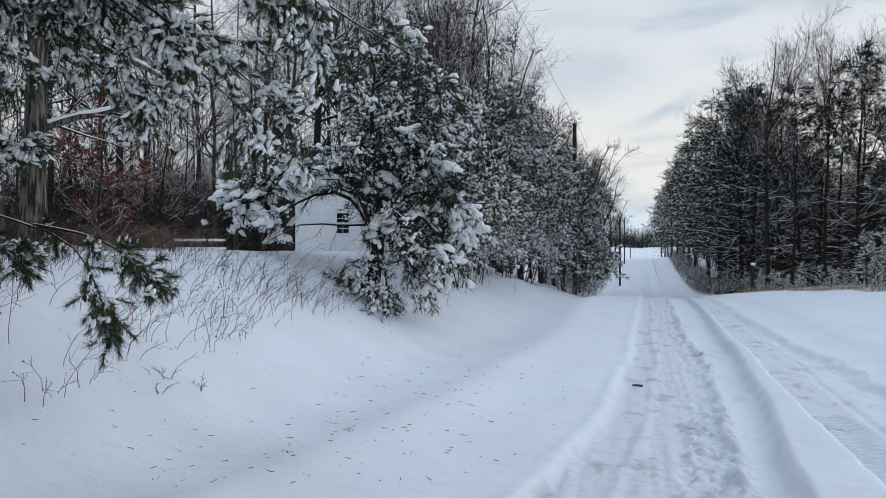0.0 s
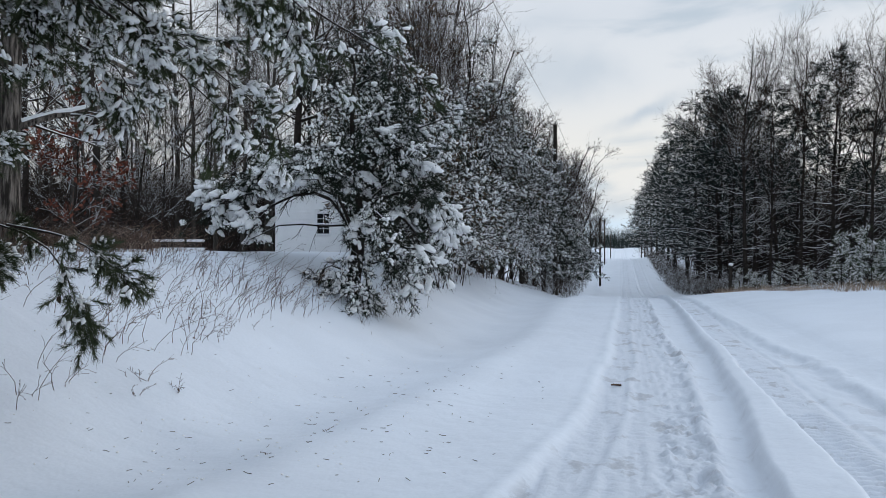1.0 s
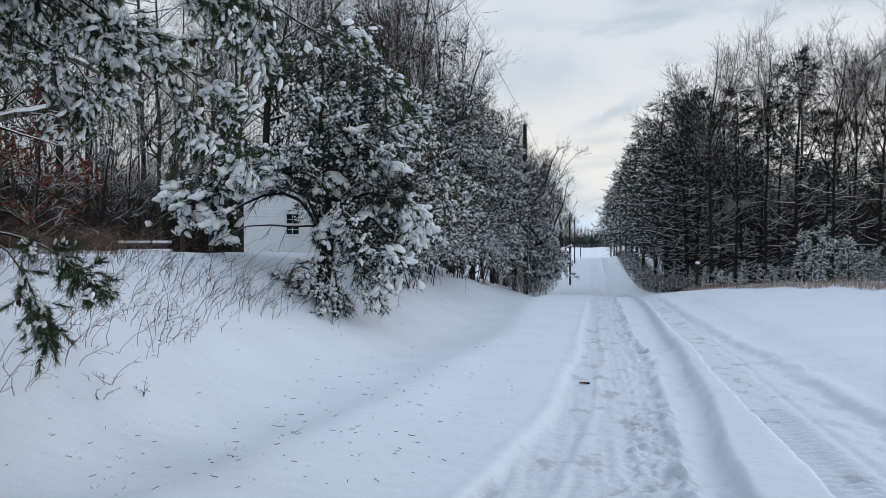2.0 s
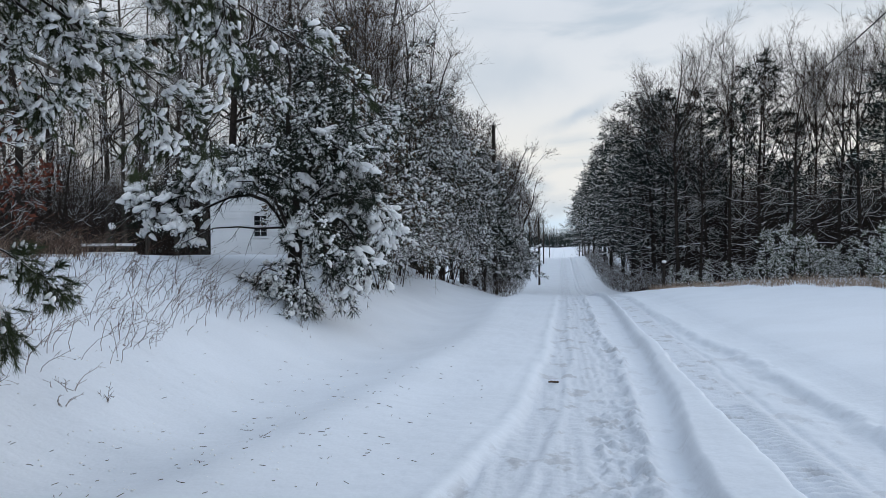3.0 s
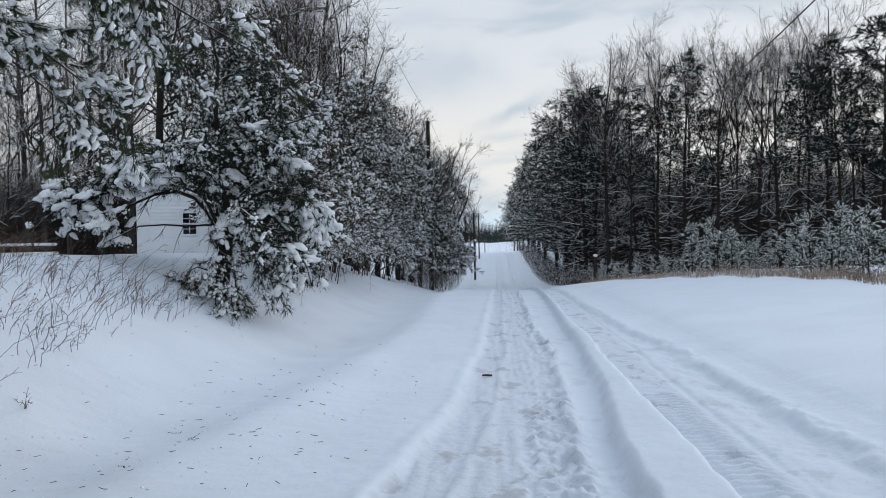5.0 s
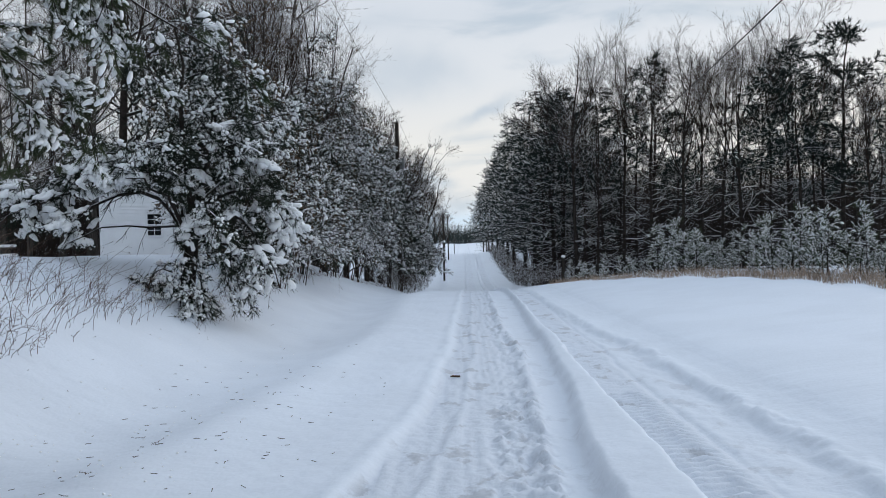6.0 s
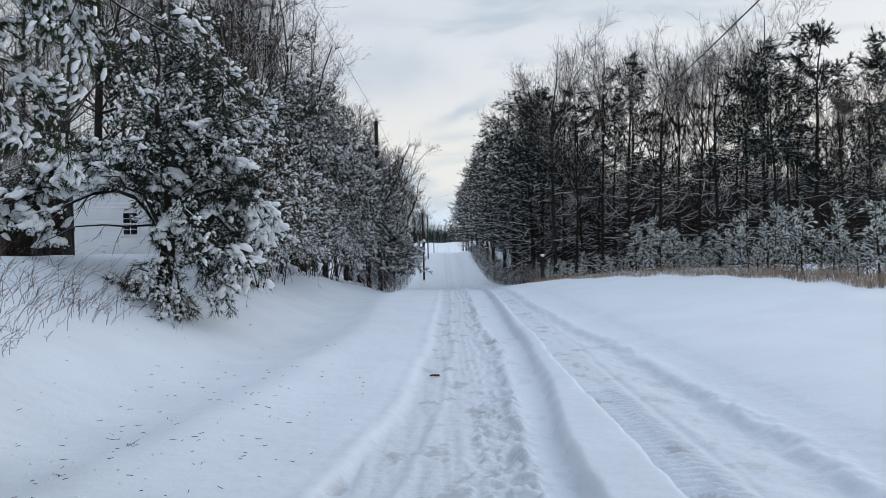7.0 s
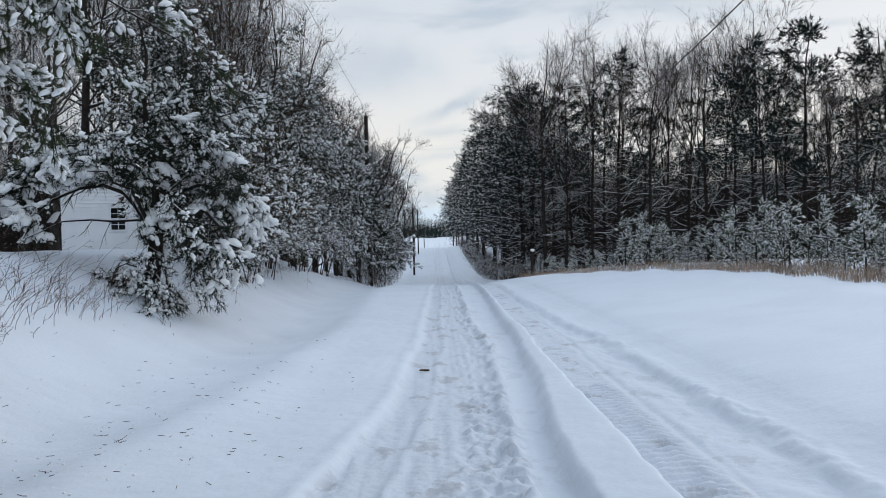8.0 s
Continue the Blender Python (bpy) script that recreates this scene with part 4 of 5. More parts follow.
def left_side():
    # the evergreen before the shed, one limb arching over to the wall
    x, y = spot(20.6, 14.0)
    open_view = lambda p: ((p[:, 0] < -0.16) & (p[:, 0] > -1.52) & (p[:, 2] < 1.98 - 0.35 * (p[:, 0] + 0.8) ** 2) & (p[:, 2] > 0.2 + 0.42 * (p[:, 0] + 1.5))) | ((p[:, 0] < -1.45) & (p[:, 2] < 1.0))
    big = snowy_evergreen("evergreen_tree", 101, 5.0, [((0.1, 0.1), 4.9, 0.11), ((0.9, 0.5), 4.4, 0.08)], 26, "broad snow-laden evergreen with one limb arching before the shed", 9, first=0.2, reach=0.42, lump=0.046, laden=0.48, light=0.3, heavy=0.9,
                          clear=lambda p: open_view(p) | (p[:, 2] < -0.25) | ((p[:, 0] < -1.2) & (p[:, 2] < 1.5) & (p[:, 1] > 0.3)),
                          extra=[([(0, 0, 0.9), (-0.06, -0.02, 1.45), (-0.25, -0.06, 1.85), (-0.5, -0.1, 2.06), (-0.9, -0.1, 2.14), (-1.5, -0.1, 1.92), (-1.85, -0.1, 1.66), (-2.0, -0.1, 1.1)], 0.055, 20, 1.25),
                                 ([(-0.1, 0, 1.6), (-0.35, -0.1, 2.25), (-0.8, -0.15, 2.55), (-1.25, -0.15, 2.5), (-1.6, -0.15, 2.2)], 0.03, 20, 1.5),
                                 ([(-0.2, 0, 1.8), (-0.4, -0.2, 2.3), (-0.65, -0.3, 2.4), (-0.95, -0.3, 2.25)], 0.026, 12, 1.35),
                                 ([(-0.05, 0, 1.5), (-0.1, -0.25, 2.25), (0.02, -0.4, 2.25), (0.1, -0.45, 1.7), (0.12, -0.45, 1.3)], 0.026, 12, 1.2),
                                 ([(-0.9, -0.1, 2.14), (-1.5, 0.2, 2.5), (-2.2, 0.3, 2.3), (-2.7, 0.3, 1.85)], 0.03, 17, 1.1),
                                 ([(-1.2, -0.1, 2.0), (-1.9, 0.1, 2.05), (-2.6, 0.2, 1.75), (-3.1, 0.2, 1.45)], 0.03, 16, 1.1),
                                 ([(0, 0.2, 1.9), (-1.0, 0.5, 2.9), (-1.9, 0.6, 2.7), (-2.5, 0.6, 2.2)], 0.03, 15, 0.8),
                                 ([(0.05, 0, 1.3), (0.6, -0.4, 1.75), (1.05, -0.6, 1.5), (1.3, -0.65, 0.95), (1.4, -0.65, 0.5)], 0.035, 17, 1.45),
                                 ([(0.05, 0, 1.6), (1.0, -0.2, 2.1), (1.55, -0.3, 1.9), (1.85, -0.3, 1.3)], 0.035, 16, 1.4),
                                 ([(0.05, 0, 2.4), (0.6, -0.5, 2.9), (0.95, -0.7, 2.75), (1.1, -0.7, 2.4)], 0.03, 10, 1.1),
                                 ([(0, 0, 0.45), (-0.4, -0.3, 0.7), (-0.75, -0.5, 0.35)], 0.02, 11, 1.0), ([(0, 0, 0.3), (-0.3, -0.55, 0.45), (-0.55, -0.9, 0.0)], 0.02, 11, 1.0), ([(0, 0, 0.3), (0.1, -0.7, 0.4), (0.15, -1.15, -0.22)], 0.02, 11, 0.9), ([(0, 0, 0.7), (0.2, -0.45, 0.8), (0.3, -0.85, -0.1)], 0.02, 9, 0.9),
                                 ([(0, 0, 0.8), (-0.05, -0.5, 0.95), (-0.1, -0.95, -0.1)], 0.02, 10, 1.0), ([(0.3, 0.1, 0.6), (0.7, -0.3, 0.75), (0.95, -0.65, -0.1)], 0.02, 9, 0.9)])
    set_down(big, x, y, radians(20.6))
    # thicket along the road
    rows = [(17.4, 17.5, 6.2), (14.8, 20.5, 6.7), (12.4, 24.5, 7.4), (10.6, 29, 8.0), (9.0, 34, 8.4), (7.4, 39.5, 8.8), (5.7, 45, 8.2), (4.4, 53, 7.6)]
    for i, (b, d, h) in enumerate(rows):
        x, y = spot(b, d)
        t = snowy_evergreen("evergreen_tree", 120 + i, h, [((0.2, -0.1), h, 0.1), ((-0.6, 0.5), h * 0.85, 0.07), ((0.8, -0.5), h * 0.7, 0.06)], 17 if i < 4 else 14, "dense snow-covered evergreen thicket tree on the bank", 7, M_CEDAR, 0.05 + 0.005 * i, 0.5, 0.15 + 0.012 * i, 10, first=0.05, reach=0.34 if i < 2 else 0.29, leafy=4500 if i < 4 else 2000, wide=0.005 + 0.0008 * i,
                            light=0.8, heavy=1.0, fine=1 if i < 1 else 0, clear=(lambda p: ((p[:, 0] < -0.3) & (p[:, 2] < 3.6)) | (p[:, 2] < 0.7)) if i == 0 else (lambda p, low=0.3 + 0.2 * max(0, i - 3): p[:, 2] < low))
        set_down(t, x, y)
    # arching brush under snow along the foot of the thicket
    for i, (b, d, h) in enumerate(((16.4, 16.8, 1.5), (14.6, 19.4, 2.0), (12.6, 22.8, 2.4), (10.6, 27.6, 2.7), (8.9, 33.0, 2.9))):
        set_down(arching_shrub(h, 300 + i), *spot(b, d))
    # leafy bare trees rising behind the thicket
    G = "trees behind the thicket"
    p = [fan_tree("bare_tree", h, r, 140 + i, "spreading leafless tree with some brown leaves behind the thicket", G, 10, 0.18, 0.75, 19, (11, 7, 6), 0, M_BARK, M_TWIG, M_LEAF, 500, thick=1.35, tall=0.6) for i, (h, r) in enumerate([(9.5, 0.13), (11, 0.15)])]
    rows = [(*spot(9.8, 38), 1.0), (*spot(9.0, 46), 0.95), (*spot(7.4, 52), 0.9), (*spot(5.6, 56), 0.9), (*spot(5.3, 66), 1.2), (*spot(4.4, 75), 0.95), (*spot(16, 25), 1.0), (*spot(13.5, 28), 0.9), (*spot(11, 34), 0.95), (*spot(9.8, 42), 0.95), (*spot(8.2, 50), 0.95), (*spot(6.4, 60), 1.0), (*spot(4.7, 60), 1.15), (*spot(3.9, 70), 1.15), (*spot(3.1, 84), 1.1), (*spot(2.6, 105), 1.0), (*spot(19.5, 30), 1.1), (*spot(2.1, 130), 1.0), (*spot(1.7, 165), 1.1), (*spot(1.35, 215), 1.2), (*spot(7.1, 47), 1.2), (*spot(6.4, 50), 1.1), (*spot(4.1, 62), 1.25), (*spot(3.7, 68), 1.15)]
    place(p, rows, 17)


left_side()


# lines of the low boughs
LOW_A = [(-6.11, 4.88, 2.14), (-5.54, 5.03, 1.92), (-5.07, 5.16, 1.81), (-4.74, 5.25, 1.74), (-4.62, 5.28, 1.53), (-4.57, 5.29, 1.29), (-4.45, 5.33, 1.07), (-4.39, 5.34, 0.89)]
LOW_B = [(-4.99, 5.08, 1.81), (-4.71, 5.15, 1.76), (-4.43, 5.23, 1.71), (-4.27, 5.27, 1.57), (-4.13, 5.31, 1.45), (-3.99, 5.35, 1.34)]
LOW_C = [(-5.82, 4.65, 2.12), (-5.55, 4.72, 1.89), (-5.19, 4.82, 1.67), (-4.96, 4.88, 1.55)]
LOW_D = [(-6.01, 4.8, 2.14), (-5.55, 4.93, 2.33), (-5.27, 5.0, 2.4), (-5.06, 5.06, 2.46)]


def foreground_pine():
    """The pine whose drooping boughs hang in from the side, with cones and snow on its shoots."""
    rng = np.random.default_rng(200)
    ob = empty("overhanging_pine")
    bx, by = spot(58, 7.2)
    bz = height(bx, by)
    tr, cr, sn, cn = Acc(), Acc(), Acc(), Acc()
    P, R = stem(9.5, 0.17, rng)
    tr.tubes(P, R, 12)
    ends = [(18.8, 5.2, 2.95, 4.6), (21.5, 5.0, 3.08, 4.9), (24.5, 5.4, 3.05, 4.6), (28.8, 6.0, 2.85, 4.4), (30.5, 6.0, 3.2, 4.8), (35.7, 6.5, 2.8, 4.2), (33.7, 6.0, 3.4, 4.9), (25.8, 5.5, 3.4, 5.2), (41.3, 6.5, 3.6, 4.7), (39.0, 6.2, 3.5, 4.7),
            (36.1, 7.0, 2.7, 4.0), (31.5, 6.6, 3.0, 4.4), (44.5, 6.0, 3.4, 4.4), (22.5, 5.6, 3.5, 5.0), (46, 6.4, 3.0, 4.0), (29.8, 6.3, 2.45, 4.2), (37.0, 6.8, 2.9, 4.2)]
    s = np.linspace(0, 1, 9)[:, None]
    lim = []
    for b, d, z, z0 in ends:
        e = np.array([*spot(b, d), z + (0.15 if z > 2 else 0.0)]) - [bx, by, bz]
        a = np.array([0, 0, z0 - bz])
        mid = a * 0.4 + e * 0.6 + [0, 0, 0.35 + 0.12 * np.linalg.norm(e[:2])]
        lim.append((1 - s) ** 2 * a + 2 * s * (1 - s) * mid + s ** 2 * e + np.cumsum(rng.normal(size=(9, 3)) * 0.045, 0))
    # low boughs that hang to the weeds
    for line in (LOW_A, LOW_B, LOW_C, LOW_D):
        lim.append(smooth_line(np.array(line) - [bx, by, bz], 9))
    C1 = np.array(lim)
    R1 = np.repeat((0.028 * (1 - 0.85 * s[:, 0]))[None], len(C1), 0)
    R1[-4:] *= 0.5
    tr.tubes(C1, R1, 6)
    hi = C1.shape[0] - 4
    C2, R2, _ = spawn(C1[:hi], R1[:hi], 15, 0.45, 1.0, 50, 0.36, -0.25, 5, rng, 0.6, 0.05)
    D2, S2, _ = spawn(C1[hi:], R1[hi:], 14, 0.28, 1.0, 42, 0.11, -0.15, 5, rng, 0.6, 0.05)
    C2, R2 = np.concatenate([C2, D2]), np.concatenate([R2, S2])
    tr.tubes(C2, np.maximum(R2, 0.004), 4)
    C3, R3, _ = spawn(C2, R2, 4, 0.25, 1.0, 45, 0.15, -0.25, 4, rng, 0.7, 0.05)
    tr.tubes(C3, np.maximum(R3, 0.003), 4)
    # the crown above, out of view, added to shade the bank below
    U1, V1, _ = spawn(P, R, 34, 0.56, 0.99, 72, lambda t: 4.6 * (1.15 - t), -0.2, 6, rng, 0.35, 0.05)
    tr.tubes(U1, V1, 5)
    U2, V2, _ = spawn(U1, V1, 11, 0.25, 1.0, 48, 0.6, -0.2, 4, rng, 0.5, 0.06)
    tr.tubes(U2, np.maximum(V2, 0.004), 3)
    uc = np.concatenate([U2[:, -1], U2[:, 2]])
    ua = unit(np.concatenate([U2[:, -1] - U2[:, -2], U2[:, 2] - U2[:, 1]]))
    cr.blades(uc, ua, 16, 0.16, 0.006, 0.55, rng, 0.1)
    sn.puffs(uc, ua, 5, np.full(len(uc), 0.036), rng, 0.42, 0.45, 0.8, 0)
    tips = np.concatenate([C3[:, -1], C3[:, 2], C2[:, -1], C1[:, -1]])
    ax = unit(np.concatenate([C3[:, -1] - C3[:, -2], C3[:, 2] - C3[:, 1], C2[:, -1] - C2[:, -2], C1[:, -1] - C1[:, -2]]))
    cr.blades(tips, ax, 46, 0.095, 0.0024, 0.5, rng, 0.1)
    load = rng.random(len(tips)) < np.where(tips[:, 2] + bz < 2.2, 0.28, 0.8)
    c, a = tips[load], ax[load]
    q = 0.027 * rng.gamma(3.5, 0.28, len(c)).clip(0.5, 1.7)
    sn.puffs(c, a, 7, q, rng, 0.42, 0.5, 0.8, 1)
    tr.under("trunk", M_BARK, ob)
    tagged(cr.under("crown", M_NEEDLE, ob), kind="stuff")
    tagged(sn.under("snow", M_SNOW, ob, "snow packed into the needle tufts"), kind="stuff")
    pick = rng.choice(len(C3), 26, replace=False)
    for i in pick:
        cone = Acc()
        cone.lumps((C3[i, 1] - [0, 0, 0.03])[None], np.array([[0.02, 0.02, 0.034]]), rng, 2)
        cone.under("pine_cone", M_CONE, ob, "dark brown open pine cone")
    ob.location = (bx, by, bz)
    tagged(ob, "pine with long snowy boughs and cones overhanging the bank", "tree")


foreground_pine()


def oak():
    """The thick trunk on the bank with a snow-topped limb."""
    rng = np.random.default_rng(210)
    ob = empty("roadside_tree")
    x, y = spot(44.6, 11.0)
    tr, cr, sn = Acc(), Acc(), Acc()
    P, R = stem(13, 0.15, rng, (0.2, 0.1), wob=0.006, top=0.3)
    # furrowed trunk
    K, Q = 44, 110
    u = np.linspace(0, 1, Q)
    ctr = np.stack([np.interp(u, np.linspace(0, 1, P.shape[1]), P[0, :, k]) for k in range(3)], 1)
    rad = np.interp(u, np.linspace(0, 1, P.shape[1]), R[0])
    ang = np.arange(K) * 2 * np.pi / K
    A2, U2 = np.meshgrid(ang, u)
    rough = 1 + 0.06 * val(A2 * 4.5, U2 * 26, 5) + 0.05 * val(A2 * 7, U2 * 60, 6) + 0.05 * val(A2 * 1.3, U2 * 5, 7)
    V = ctr[:, None] + (rad[:, None] * rough)[..., None] * np.stack([np.cos(A2), np.sin(A2), A2 * 0], -1)
    i = np.arange(Q * K).reshape(Q, K)
    j = np.roll(i, -1, 1)
    tr.add(V, quads=np.stack([i[:-1], j[:-1], j[1:], i[1:]], -1))
    ends = [((0, 0, 1.65), (0.5, 0.45, 1.9), (1.0, 0.95, 2.1)), ((0, 0, 3.0), (0.8, 0.2, 3.3), (1.7, 0.6, 4.4)), ((0, 0, 2.8), (-0.4, -0.35, 2.85), (-0.9, -0.8, 2.8)), ((0, 0, 2.7), (0.6, 0.5, 3.0), (1.2, 1.2, 2.6)), ((0, 0, 4), (-0.9, 0.4, 4.9), (-1.6, 0.3, 6.5))]
    s = np.linspace(0, 1, 8)[:, None]
    C1 = np.array([(1 - s) ** 2 * np.array(a) + 2 * s * (1 - s) * np.array(b) + s ** 2 * np.array(c) for a, b, c in ends]) + np.cumsum(rng.normal(size=(5, 8, 3)) * 0.02, 1)
    R1 = np.repeat((0.052 * (1 - 0.5 * s[:, 0]))[None], 5, 0)
    tr.tubes(C1, R1, 8)
    sn.tubes(C1[:, 1:] + [0, 0, 0.05], R1[:, 1:] * 0.85 * rng.uniform(0.7, 1.2, (5, 7)), 7)
    C0, R0, _ = spawn(P, R, 14, 0.35, 1.0, 60, 2.6, 0.3, 6, rng, 0.4, 0.06)
    C1b, R1b = np.concatenate([C1[:, ::1][:, :6], C0]), np.concatenate([R1[:, :6], R0])
    cr.tubes(C0, R0, 5)
    C2, R2, _ = spawn(C1b, R1b, 7, 0.2, 1.0, 45, 0.9, 0.1, 4, rng, 0.45, 0.08)
    cr.tubes(C2, np.maximum(R2, 0.006), 4)
    C3, R3, _ = spawn(C2, R2, 5, 0.2, 1.0, 45, 0.42, 0.1, 3, rng, 0.6, 0.08)
    cr.tubes(C3, np.maximum(R3, 0.004), 3)
    tr.under("trunk", M_FURROW, ob)
    cr.under("crown", M_TWIG, ob)
    sn.under("snow", M_SNOW, ob, "snow ridge lying along the limbs")
    set_down(ob, x, y)
    tagged(ob, "thick grey-barked trunk with a snow-topped limb on the bank", "tree")
    # russet young beech behind
    t = bare_tree("russet_sapling", 3.6, 0.035, 212, (22, 5, 4), 0.15, 60, 0.1, 0.3, M_BARK, M_TWIG, "young tree still holding russet leaves at the wood's edge", leaves=M_RUSSET, leafn=1100)
    set_down(t, *spot(40.5, 17.0))


oak()


# ======== shed, table, poles, wires ========
def box(bm, x0, x1, y0, y1, z0, z1):
    v = [bm.verts.new(p) for p in ((x0, y0, z0), (x1, y0, z0), (x1, y1, z0), (x0, y1, z0), (x0, y0, z1), (x1, y0, z1), (x1, y1, z1), (x0, y1, z1))]
    for f in ((0, 3, 2, 1), (4, 5, 6, 7), (0, 1, 5, 4), (1, 2, 6, 5), (2, 3, 7, 6), (3, 0, 4, 7)):
        bm.faces.new([v[i] for i in f])


def boxes(*rows):
    bm = bmesh.new()
    for r in rows:
        box(bm, *r)
    bmesh.ops.recalc_face_normals(bm, faces=bm.faces)
    return bm


def wedge(bm, pts, d):
    """A flat outline, thickened by the vector d."""
    a = [bm.verts.new(p) for p in pts]
    b = [bm.verts.new(Vector(p) + Vector(d)) for p in pts]
    bm.faces.new(a)
    bm.faces.new(b[::-1])
    for k in range(len(a)):
        bm.faces.new((a[k], b[k], b[(k + 1) % len(a)], a[(k + 1) % len(a)]))
    bmesh.ops.recalc_face_normals(bm, faces=bm.faces)
    return bm


def shed():
    x, y = spot(26.5, 25.0)
    ob = empty("shed", (x, y, 1.38), radians(24))
    W, D, H, RISE = 3.1, 3.6, 2.1, 1.0
    wx0, wx1, wz0, wz1 = 1.36, 1.76, 0.76, 1.44
    slope = lambda z: max(0.0, (z - H) / RISE) * W / 2
    # walls, with the window opening in the gabled front
    part("wall", boxes((0.02, wx0, 0.02, 0.12, -0.4, H), (wx1, W - 0.02, 0.02, 0.12, -0.4, H), (wx0, wx1, 0.02, 0.12, -0.4, wz0), (wx0, wx1, 0.02, 0.12, wz1, H)), M_SIDING, ob)
    part("wall", boxes((0.02, 0.12, 0.12, D - 0.12, -0.4, H)), M_SIDING, ob)
    part("wall", boxes((W - 0.12, W - 0.02, 0.12, D - 0.12, -0.4, H)), M_SIDING, ob)
    part("wall", boxes((0.02, W - 0.02, D - 0.12, D - 0.02, -0.4, H)), M_SIDING, ob)
    for yy in (0.02, D - 0.12):
        part("gable", wedge(bmesh.new(), ((0.03, yy, H + 0.002), (W - 0.03, yy, H + 0.002), (W / 2, yy, H + RISE - 0.03)), (0, 0.1, 0)), M_SIDING, ob)
    n = 27
    step = (H + RISE) / n
    for i in range(n - 1):
        z0, z1 = i * step - 0.02, (i + 1) * step - 0.02
        a0, b0 = 0.06 + slope(z1), W - 0.06 - slope(z1)
        segs = [(a0, b0)] if z1 <= wz0 - 0.06 or z0 >= wz1 + 0.06 else [(a0, wx0 - 0.07), (wx1 + 0.07, b0)]
        for a, b in segs:
            bm = bmesh.new()
            v = [bm.verts.new(p) for p in ((a, -0.032, z0), (b, -0.032, z0), (b, -0.002, z1), (a, -0.002, z1), (a, 0.018, z0), (b, 0.018, z0), (b, 0.018, z1), (a, 0.018, z1))]
            for f in ((0, 1, 2, 3), (4, 7, 6, 5), (0, 4, 5, 1), (3, 2, 6, 7), (0, 3, 7, 4), (1, 5, 6, 2)):
                bm.faces.new([v[k] for k in f])
            bmesh.ops.recalc_face_normals(bm, faces=bm.faces)
            part("siding_board", bm, M_SIDING, ob)
    for a in (-0.03, W - 0.06):
        part("corner_trim", boxes((a, a + 0.09, -0.042, 0.05, -0.05, H - 0.05)), M_TRIM, ob)
    # sash window of two lights, each four panes
    win = part("window", boxes((wx0 - 0.06, wx0, -0.04, 0.06, wz0 - 0.06, wz1 + 0.06), (wx1, wx1 + 0.06, -0.04, 0.06, wz0 - 0.06, wz1 + 0.06), (wx0, wx1, -0.04, 0.06, wz1, wz1 + 0.06), (wx0, wx1, -0.05, 0.06, wz0 - 0.06, wz0),
                               (wx0, wx1, 0.0, 0.04, (wz0 + wz1) / 2 - 0.025, (wz0 + wz1) / 2 + 0.025)), M_TRIM, ob, "white sash window frame")
    for k in range(2):
        za = wz0 + 0.003 + k * (wz1 - wz0) / 2
        part("muntin", boxes(((wx0 + wx1) / 2 - 0.008, (wx0 + wx1) / 2 + 0.008, 0.008, 0.03, za + 0.02, za + 0.31), (wx0 + 0.003, wx1 - 0.003, 0.010, 0.028, za + 0.155, za + 0.171)), M_TRIM, win)
        part("pane", boxes((wx0 + 0.002, wx1 - 0.002, 0.032, 0.037, za, za + (wz1 - wz0) / 2 - 0.006)), M_GLASS, win, "dark glass")
    # roof slopes with their snow
    for sgn in (0, 1):
        x0, x1 = (-0.22, W / 2) if sgn == 0 else (W + 0.22, W / 2)
        z0, z1 = H - 0.14, H + RISE
        part("roof", wedge(bmesh.new(), ((x0, -0.15, z0), (x0, D + 0.15, z0), (x1, D + 0.15, z1), (x1, -0.15, z1)), (0, 0, 0.05)), M_ROOF, ob)
        bm = bmesh.new()
        bmesh.ops.create_grid(bm, x_segments=14, y_segments=30, size=0.5)
        for q in bm.verts:
            u, w = q.co.x + 0.5, q.co.y + 0.5
            edge = min(w, 1 - w, u * 0.6) * 12
            q.co = Vector((x0 + (x1 - x0) * u, -0.15 + (D + 0.3) * w, z0 + (z1 - z0) * u + 0.056 + 0.10 * min(1, max(0, edge)) + 0.02 * noise.noise((u * 5, w * 3, sgn))))
        part("snow", bm, M_SNOW, ob, "thick snow on the roof")
    tagged(ob, "white clapboard shed with a small sash window, snow on its roof", "shed")


